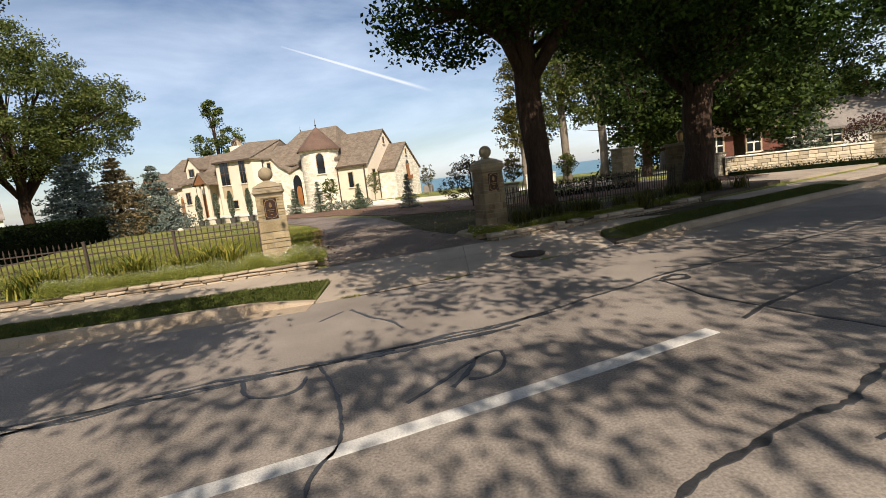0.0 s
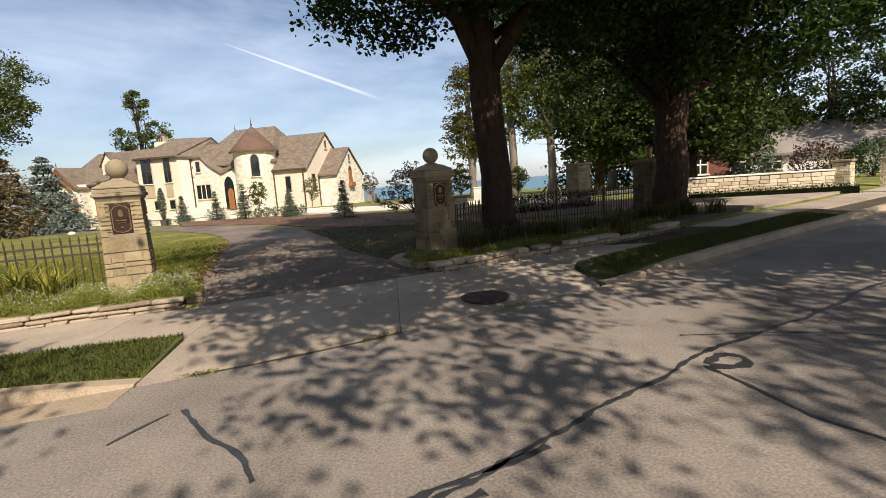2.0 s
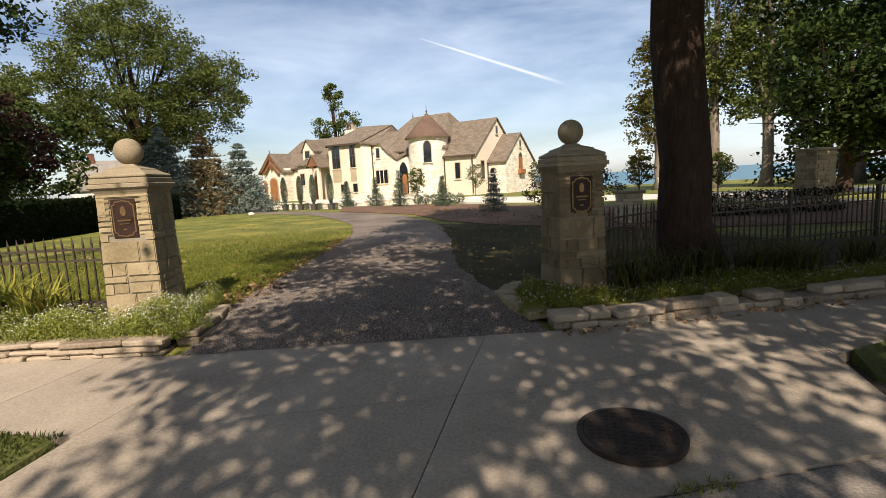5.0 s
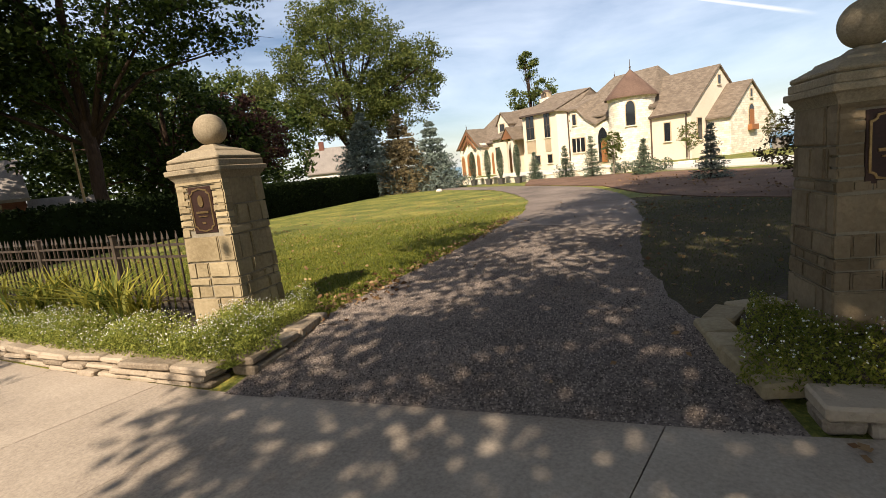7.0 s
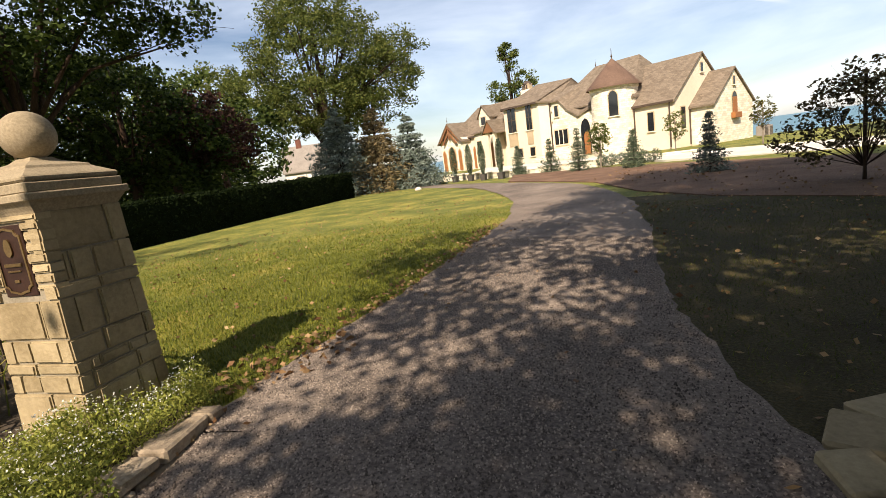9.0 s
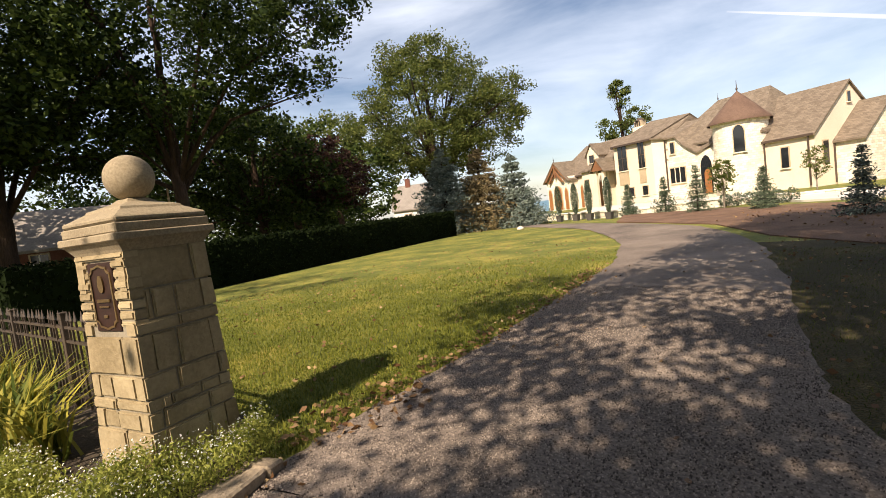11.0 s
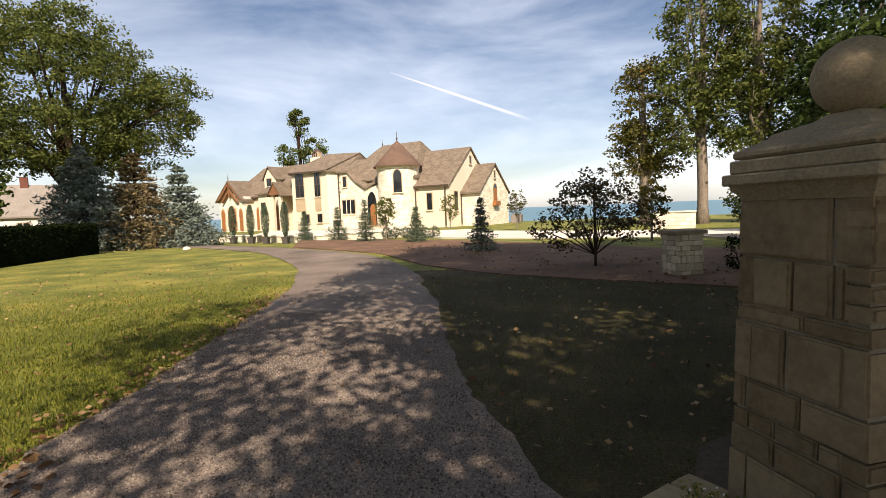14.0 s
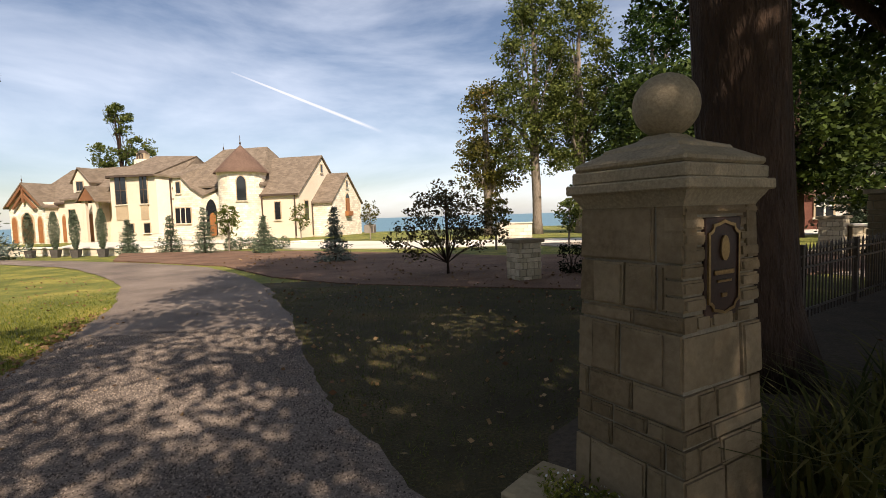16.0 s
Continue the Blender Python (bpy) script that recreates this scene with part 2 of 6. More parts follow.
PALESTONE = coursed("pale_house_stone", (0.60, 0.52, 0.39), (0.82, 0.74, 0.59), (0.50, 0.43, 0.32), 0.62, 0.26)
SHINGLE = coursed("brown_shingle", (0.145, 0.108, 0.074), (0.205, 0.158, 0.112), (0.11, 0.082, 0.057), 0.45, 0.16, 0.7)
PALE_CONCRETE = speckled("pale_concrete", (0.46, 0.42, 0.35), (0.64, 0.60, 0.51), (0.5, 20.0), 0.9, 0.2, 0.005)


def glass(name, tint):
    m, n, l, b = material(name, 0.06, 0.0, 0.6)
    b.inputs["Base Color"].default_value = (*tint, 1)
    return m


PANE = glass("dark_window_glass", (0.015, 0.017, 0.02))


def water():
    m, n, l, b = material("lake_water", 0.35, 0.0, 0.35)
    geo = n.new("ShaderNodeNewGeometry")
    t = n.new("ShaderNodeTexNoise")
    t.inputs["Scale"].default_value, t.inputs["Detail"].default_value = 0.02, 5
    l.new(geo.outputs["Position"], t.inputs["Vector"])
    r = n.new("ShaderNodeValToRGB")
    r.color_ramp.elements[0].color, r.color_ramp.elements[1].color = (0.045, 0.13, 0.17, 1), (0.075, 0.18, 0.225, 1)
    l.new(t.outputs["Fac"], r.inputs["Fac"])
    l.new(r.outputs["Color"], b.inputs["Base Color"])
    t2 = n.new("ShaderNodeTexNoise")
    t2.inputs["Scale"].default_value = 0.7
    l.new(geo.outputs["Position"], t2.inputs["Vector"])
    bp = n.new("ShaderNodeBump")
    bp.inputs["Strength"].default_value, bp.inputs["Distance"].default_value = 0.6, 0.3
    l.new(t2.outputs["Fac"], bp.inputs["Height"])
    l.new(bp.outputs["Normal"], b.inputs["Normal"])
    return m


WATER = water()


# ---- mesh helpers ----
def mesh_of(name, verts, faces, mat, smooth=False):
    me = bpy.data.meshes.new(name)
    me.from_pydata([tuple(v) for v in verts], [], [tuple(f) for f in faces])
    me.materials.append(mat)
    if smooth:
        me.shade_smooth()
    return me


def part(name, bm, mat, parent=None, label="", smooth=False):
    """Link a bmesh, or a mesh, as one object under a thing."""
    if isinstance(bm, bpy.types.Mesh):
        me = bm
    else:
        me = bpy.data.meshes.new(name)
        bm.to_mesh(me)
        bm.free()
        me.materials.append(mat)
        if smooth:
            me.shade_smooth()
    ob = new(name, me)
    if parent is not None:
        ob.parent = parent
    if label:
        tagged(ob, label)
    return ob


def thing(name, label, category, group="", m=None, kind=""):
    e = new(name)
    e.empty_display_size = 0.2
    tagged(e, label, category, group, kind)
    if m is not None:
        e.matrix_world = m
    return e


def box(bm, x0, x1, y0, y1, z0, z1, bevel=0.0, jitter=0.0):
    """Adds a box to bm."""
    r = bmesh.ops.create_cube(bm, size=1)
    vs = r["verts"]
    for v in vs:
        v.co = Vector(((x0 + x1) / 2 + v.co.x * (x1 - x0), (y0 + y1) / 2 + v.co.y * (y1 - y0), (z0 + z1) / 2 + v.co.z * (z1 - z0)))
        if jitter:
            v.co += Vector((random.uniform(-jitter, jitter), random.uniform(-jitter, jitter), random.uniform(-jitter, jitter)))
    if bevel:
        es = list({e for v in vs for e in v.link_edges})
        bmesh.ops.bevel(bm, geom=es, offset=bevel, segments=1, affect="EDGES")
    return bm


def boxed(*a, **k):
    return box(bmesh.new(), *a, **k)


def prism(bm, outline, z0, z1):
    """A closed solid over a plan outline (counter-clockwise)."""
    lo = [bm.verts.new((x, y, z0)) for x, y in outline]
    hi = [bm.verts.new((x, y, z1)) for x, y in outline]
    n = len(outline)
    bm.faces.new(hi)
    bm.faces.new(lo[::-1])
    for i in range(n):
        bm.faces.new((lo[i], lo[(i + 1) % n], hi[(i + 1) % n], hi[i]))
    return bm


def extruded(bm, points, offset):
    """A flat polygon in space, given thickness along offset."""
    a = [bm.verts.new(p) for p in points]
    b = [bm.verts.new(Vector(p) + Vector(offset)) for p in points]
    n = len(points)
    bm.faces.new(a)
    bm.faces.new(b[::-1])
    for i in range(n):
        bm.faces.new((a[(i + 1) % n], a[i], b[i], b[(i + 1) % n]))
    bmesh.ops.recalc_face_normals(bm, faces=bm.faces)
    return bm


def lathe(bm, profile, seg=24, cx=0.0, cy=0.0):
    """Turns (radius, height) pairs round a vertical axis."""
    rings = []
    for r, z in profile:
        if r < 1e-5:
            rings.append([bm.verts.new((cx, cy, z))])
        else:
            rings.append([bm.verts.new((cx + r * math.cos(2 * math.pi * i / seg), cy + r * math.sin(2 * math.pi * i / seg), z)) for i in range(seg)])
    for a, b in zip(rings, rings[1:]):
        for i in range(seg):
            j = (i + 1) % seg
            if len(a) == 1 and len(b) == 1:
                continue
            if len(a) == 1:
                bm.faces.new((a[0], b[j], b[i]))
            elif len(b) == 1:
                bm.faces.new((a[i], a[j], b[0]))
            else:
                bm.faces.new((a[i], a[j], b[j], b[i]))
    bmesh.ops.recalc_face_normals(bm, faces=bm.faces)
    return bm


def tube(bm, pts, radii, seg=8):
    """A tapered limb along points."""
    rings = []
    for i, (p, r) in enumerate(zip(pts, radii)):
        p = Vector(p)
        d = (Vector(pts[min(i + 1, len(pts) - 1)]) - Vector(pts[max(i - 1, 0)])).normalized()
        u = d.cross(Vector((0.3, 1, 0.1))).normalized()
        w = d.cross(u)
        rings.append([bm.verts.new(p + r * (math.cos(2 * math.pi * k / seg) * u + math.sin(2 * math.pi * k / seg) * w)) for k in range(seg)])
    for a, b in zip(rings, rings[1:]):
        for k in range(seg):
            bm.faces.new((a[k], a[(k + 1) % seg], b[(k + 1) % seg], b[k]))
    bm.faces.new(rings[0][::-1])
    bm.faces.new(rings[-1])
    return bm


def leaf_mesh(name, centres, size, mat, rng, flat=0.0, aspect=0.6, up=None):
    """Many small pointed leaves (two triangles each) at centres, turned at random."""
    c = np.asarray(centres, dtype=np.float64)
    n = len(c)
    a = rng.normal(size=(n, 3))
    a[:, 2] *= 1 - flat
    a /= np.linalg.norm(a, axis=1)[:, None]
    if up is not None:
        a = a * (1 - up) + np.array([0, 0, up])
        a /= np.linalg.norm(a, axis=1)[:, None]
    b = np.cross(a, rng.normal(size=(n, 3)))
    b /= np.linalg.norm(b, axis=1)[:, None] + 1e-9
    s = size * rng.uniform(0.6, 1.3, (n, 1))
    v = np.stack([c - a * s / 2, c + b * s * aspect / 2, c + a * s / 2, c - b * s * aspect / 2], 1).reshape(-1, 3)
    me = bpy.data.meshes.new(name)
    me.vertices.add(4 * n)
    me.vertices.foreach_set("co", v.ravel())
    me.loops.add(4 * n)
    me.loops.foreach_set("vertex_index", np.arange(4 * n, dtype=np.int32))
    me.polygons.add(n)
    me.polygons.foreach_set("loop_start", np.arange(0, 4 * n, 4, dtype=np.int32))
    me.update(calc_edges=True)
    me.materials.append(mat)
    return me


def blade_mesh(name, roots, heights, width, mat, rng, lean=0.35, droop=0.3):
    """Grass blades: three-point strips that narrow to a tip."""
    r = np.asarray(roots, dtype=np.float64)
    n = len(r)
    h = np.asarray(heights)[:, None]
    ang = rng.uniform(0, 2 * np.pi, n)
    out = np.stack([np.cos(ang), np.sin(ang), np.zeros(n)], 1)
    side = np.stack([-np.sin(ang), np.cos(ang), np.zeros(n)], 1) * width * 0.5
    k = rng.uniform(0.2, 1.0, (n, 1)) * lean
    mid = r + out * h * k * 0.45 + np.array([0, 0, 1]) * h * 0.6
    tip = r + out * h * (k + droop * k) + np.array([0, 0, 1]) * h * (1.0 - 0.5 * k * droop)
    v = np.stack([r - side, r + side, mid + side * 0.75, mid - side * 0.75, tip], 1).reshape(-1, 3)
    me = bpy.data.meshes.new(name)
    me.vertices.add(5 * n)
    me.vertices.foreach_set("co", v.ravel())
    base = np.arange(n, dtype=np.int32)[:, None] * 5
    quads = (base + np.array([[0, 1, 2, 3]], dtype=np.int32))
    tris = (base + np.array([[3, 2, 4]], dtype=np.int32))
    loops = np.concatenate([quads, tris], 1).ravel()
    me.loops.add(7 * n)
    me.loops.foreach_set("vertex_index", loops)
    me.polygons.add(2 * n)
    starts = (np.arange(n, dtype=np.int32)[:, None] * 7 + np.array([[0, 4]], dtype=np.int32)).ravel()
    me.polygons.foreach_set("loop_start", starts)
    me.update(calc_edges=True)
    me.materials.append(mat)
    return me


# ---- plan ----
def gutter(x):
    """The road's edge: y for a given x."""
    return np.interp(x, (-300, -60, -20, -6.9, -4.9, -3, -1.9, -0.4, 0.6, 2, 3.5, 4.95, 7.5, 12.46, 20, 40, 300),
                     (-60, -3.5, 3.6, 6.0, 6.35, 6.62, 6.85, 7.3, 7.72, 8.35, 9.05, 9.7, 11.15, 13.78, 17.8, 28.4, 160))


def walk_back(x):
    """The back edge of the pavement, along the low stone walls."""
    return np.interp(x, (-300, -60, -20, -6.6, -4.5, -2.55, -2.3, 1.1, 2.0, 3.2, 5.75, 7.72, 12, 20, 40, 300),
                     (-57, -0.8, 6.4, 8.82, 9.17, 9.6, 9.66, 10.66, 11.0, 11.62, 12.75, 13.9, 16.3, 20.7, 31.4, 163))


def verge_back(x):
    """The front edge of the pavement, behind the grass verge."""
    return np.interp(x, (-300, -60, -20, -5.5, -3.76, -2.1, 3.5, 4.68, 6.77, 11.73, 20, 40, 300),
                     (-58.5, -2.2, 5.0, 7.6, 7.9, 8.1, 10.3, 11.1, 12.25, 14.95, 19.3, 30, 161.5))


def height(x, y):
    """Lawn level: nearly flat, falling a little towards the house, then the bluff down to the lake."""
    far = float(np.interp(y, (30, 62, 92, 110, 300), (0.10, -0.55, -0.75, -9.0, -9.5)))
    return min(far, float(np.interp(y - walk_back(x), (0.0, 1.3), (0.005, 0.10))))


def loft(bm, xs, front, back, zf, zb, thick=0.25):
    """A slab between two edges given over x."""
    level = zf if callable(zf) else (lambda x: zf)
    top_f = [bm.verts.new((x, front(x), level(x))) for x in xs]
    top_b = [bm.verts.new((x, back(x), zb)) for x in xs]
    low_f = [bm.verts.new((x, front(x), level(x) - thick)) for x in xs]
    low_b = [bm.verts.new((x, back(x), zb - thick)) for x in xs]
    for i in range(len(xs) - 1):
        bm.faces.new((top_f[i], top_f[i + 1], top_b[i + 1], top_b[i]))
        bm.faces.new((low_f[i], low_f[i + 1], top_f[i + 1], top_f[i]))
        bm.faces.new((top_b[i], top_b[i + 1], low_b[i + 1], low_b[i]))
    bm.faces.new((top_f[0], top_b[0], low_b[0], low_f[0]))
    bm.faces.new((top_f[-1], low_f[-1], low_b[-1], top_b[-1]))
    bmesh.ops.recalc_face_normals(bm, faces=bm.faces)
    return bm


# ---- ground, lake, road ----
def build_ground():
    xs = [-900, -400, -200, -120] + list(range(-80, -10, 5)) + [-10 + 0.5 * i for i in range(49)] + list(range(15, 81, 5)) + [120, 200, 400, 900]
    bm = bmesh.new()
    rows = []
    for x in xs:
        wy = float(walk_back(x))
        col = [bm.verts.new((x, wy - 1200, -0.45)), bm.verts.new((x, wy - 11, -0.45)), bm.verts.new((x, wy - 0.9, -0.45)), bm.verts.new((x, wy - 0.02, -0.12)), bm.verts.new((x, wy + 0.0, 0.005)), bm.verts.new((x, wy + 1.3, 0.10))]
        for y in (30, 62, 92, 110, 300):
            yy = max(y, wy + 1.35 + 0.01 * y)
            col.append(bm.verts.new((x, yy, height(x, yy))))
        rows.append(col)
    for a, b in zip(rows, rows[1:]):
        for i in range(len(a) - 1):
            bm.faces.new((a[i], b[i], b[i + 1], a[i + 1]))
    bmesh.ops.recalc_face_normals(bm, faces=bm.faces)
    ob = part("ground", bm, LAWN)
    tagged(ob, "mown green lawn with dry patches, falling gently to a lake bluff", "ground", kind="structure")


build_ground()
lake = part("water", prism(bmesh.new(), [(-4800, 96), (4800, 96), (4800, 4900), (-4800, 4900)], -8.0, -7.0), WATER)
tagged(lake, "wide blue lake reaching to a straight horizon", "lake", kind="structure")

ROAD_X = [-300, -150, -60, -40, -20, -12] + [x * 0.5 for x in range(-20, 41)] + [24, 30, 40, 70, 150, 300]
road = part("road", loft(bmesh.new(), ROAD_X, lambda x: gutter(x) - 9.5, gutter, -0.10, -0.10), ASPHALT)
tagged(road, "worn grey asphalt road with cracks and dark sealer lines", "road", kind="structure")


def build_drive():
    left = [(-2.4, 9.6), (-2.74, 10.5), (-3.02, 11.2), (-3.35, 12.7), (-3.7, 14.2), (-4.2, 16.4), (-5.0, 19.4), (-6.9, 23.5), (-11.2, 28.9), (-18, 34.5), (-26, 39), (-36, 43), (-48, 48)]
    right = [(1.16, 10.65), (0.86, 11.25), (0.1, 12.6), (-0.5, 13.9), (-0.88, 15.2), (-1.65, 18.2), (-3.15, 22.5), (-5.9, 27.2), (-9.9, 30.6), (-15, 34.8), (-22, 39.6), (-32, 45), (-46, 51)]

    def dense(pts):
        p = np.array(pts)
        k = np.arange(len(p))
        kk = np.linspace(0, len(p) - 1, 121)
        out = np.stack([np.interp(kk, k, p[:, 0]), np.interp(kk, k, p[:, 1])], 1)
        for _ in range(6):
            out[1:-1] = 0.25 * out[:-2] + 0.5 * out[1:-1] + 0.25 * out[2:]
        return out
    lo, hi = dense(left), dense(right)
    rng = np.random.default_rng(5)
    lo[8:] += rng.normal(size=(113, 2)) * 0.03
    hi[8:] += rng.normal(size=(113, 2)) * 0.03
    bm = bmesh.new()
    rows = []
    for a, b in zip(lo, hi):
        row = []
        for f in np.linspace(0, 1, 7):
            p = a * (1 - f) + b * f
            row.append(bm.verts.new((p[0], p[1], height(*p) + 0.018 + 0.03 * math.sin(math.pi * f) * min(1.0, len(rows) / 8))))
        rows.append(row)
    for a, b in zip(rows, rows[1:]):
        for i in range(6):
            bm.faces.new((a[i], a[i + 1], b[i + 1], b[i]))
    ob = part("driveway", bm, GRAVEL, smooth=True)
    tagged(ob, "curving driveway of dark fine gravel and worn asphalt", "driveway", kind="structure")
    return lo, hi


DRIVE_L, DRIVE_R = build_drive()


# ---- pavement, verges, kerb ----
def slab(name, x0, x1, front, back, zf, zb, mat, parent, gap=0.0035, step=0.5):
    n = max(2, int((x1 - x0) / step) + 1)
    return part(name, loft(bmesh.new(), list(np.linspace(x0 + gap, x1 - gap, n)), lambda x: front(x) + gap, lambda x: back(x) - gap, zf, zb, 0.12), mat, parent)


def build_pavement():
    pave = thing("pavement", "pale concrete pavement slabs and driveway apron, stained and jointed", "pavement", kind="structure")
    xs = [-14.0 + 1.55 * i for i in range(8)] + [-1.97]
    for a, b in zip(xs, xs[1:]):
        slab("slab", a, b, verge_back, walk_back, 0.0, 0.02, CONCRETE, pave)
    slab("slab", -60, -14, verge_back, walk_back, 0.0, 0.02, CONCRETE, pave)
    # apron: two rows of slabs split along the line of the pavement
    for a, b in ((-1.97, 0.52), (0.52, 3.5)):
        slab("slab", a, b, verge_back, walk_back, 0.0, 0.025, CONCRETE, pave)
        slab("slab", a, b, lambda x: gutter(x) + 0.02, verge_back, -0.085, 0.0, CONCRETE, pave)
    xs = [3.5, 5.1, 6.7, 8.3, 10.0, 12.0, 14.0, 17.0]
    for a, b in zip(xs, xs[1:]):
        slab("slab", a, b, verge_back, walk_back, 0.0, 0.02, CONCRETE, pave)
    slab("slab", 17, 60, verge_back, walk_back, 0.0, 0.02, CONCRETE, pave)
    part("bedding", loft(bmesh.new(), [-60, -20, -6.6, -4.5, -2.3, 1.1, 3.2, 5.75, 7.72, 12, 20, 60], lambda x: gutter(x) + 0.2, lambda x: walk_back(x) - 0.05, -0.13, -0.035, 0.2), SOIL, pave)


build_pavement()


def verge_front(x):
    """Level of the verge along the kerb, dipping to the apron at both tips."""
    return float(np.interp(x, (-3.0, -2.0, 3.7, 4.8), (0.02, -0.066, -0.066, 0.02)))


def build_verge(name, xs, front, back):
    """Grass verge between kerb and pavement."""
    bm = loft(bmesh.new(), xs, front, back, verge_front, 0.03, 0.14)
    ob = part(name, bm, VERGE)
    tagged(ob, "strip of mown grass between kerb and pavement", "grass verge", kind="structure")
    return ob


def kerb_run(xs):
    bm = bmesh.new()
    sections = []
    for x in xs:
        y = float(gutter(x))
        drop = float(np.interp(x, (-2.9, -2.0, 4.0, 5.0), (1, 0.05, 0.05, 1)))
        zt = -0.085 + 0.115 * drop
        sections.append([bm.verts.new((x, y + o, z)) for o, z in ((-0.42, -0.097), (-0.02, -0.093), (0.02, zt - 0.02), (0.05, zt), (0.2, zt), (0.2, -0.3), (-0.42, -0.3))])
    for a, b in zip(sections, sections[1:]):
        for i in range(7):
            bm.faces.new((a[i], b[i], b[(i + 1) % 7], a[(i + 1) % 7]))
    bm.faces.new(sections[0])
    bm.faces.new(sections[-1][::-1])
    bmesh.ops.recalc_face_normals(bm, faces=bm.faces)
    return bm


def build_kerb():
    kerb = thing("kerb", "old concrete kerb and gutter, worn and dipped at the drive", "kerb", kind="structure")
    for xs in ([-60, -40, -20, -14], [-14, -11, -8, -6.1], [-6.09, -5, -4, -3.0], [-2.99, -2.5, -1.99], [3.62, 4.2, 4.7, 5.2], [5.21, 6, 7, 8], [8.01, 9, 10.5, 12], [12.01, 15, 20, 30, 60]):
        part("kerb_stone", kerb_run(xs), CURB, kerb)


build_kerb()
build_verge("grass_verge", [-60, -20, -12, -8, -6, -5, -4, -3, -2.6, -2.3, -2.1, -1.99], lambda x: gutter(x) + np.interp(x, (-2.2, -1.99), (0.2, 0.3)), lambda x: verge_back(x) - np.interp(x, (-2.2, -1.99), (0.02, 0.12)))
build_verge("grass_verge", [3.65, 4.2, 5, 6, 7, 8, 10, 12, 13.0], lambda x: gutter(x) + np.interp(x, (3.6, 4.3), (0.95, 0.2)), lambda x: np.maximum(verge_back(x) - 0.03, gutter(x) + 0.3))


# ---- stone gate pillars ----
def battered(z):
    return 0.315 - 0.035 * (z - 0.0) / 1.6


def stone_block(a, b, z0, z1, depth, rng):
    """A rough-faced block for one face: spans a..b across, local front at -y."""
    bm = bmesh.new()
    g = 0.006
    w0, w1 = battered(z0), battered(z1)
    x0, x1 = a + g, b - g
    out = rng.uniform(0.004, 0.018)
    pts = []
    for z, w in ((z0 + g, w0), (z1 - g, w1)):
        k = w / battered(0.8)
        pts += [(x0 * k, -w + depth, z), (x1 * k, -w + depth, z), (x1 * k, -w - out + rng.uniform(-0.004, 0.004), z), (x0 * k, -w - out + rng.uniform(-0.004, 0.004), z)]
    v = [bm.verts.new(p) for p in pts]
    for f in ((0, 3, 2, 1), (4, 5, 6, 7), (3, 7, 6, 2), (0, 4, 7, 3), (2, 6, 5, 1), (1, 5, 4, 0)):
        bm.faces.new([v[i] for i in f])
    bmesh.ops.recalc_face_normals(bm, faces=bm.faces)
    front = [e for e in bm.edges if all(q.co.y < -0.1 and q in (v[2], v[3], v[6], v[7]) for q in e.verts)]
    bmesh.ops.bevel(bm, geom=front, offset=0.011, segments=2, affect="EDGES")
    return bm


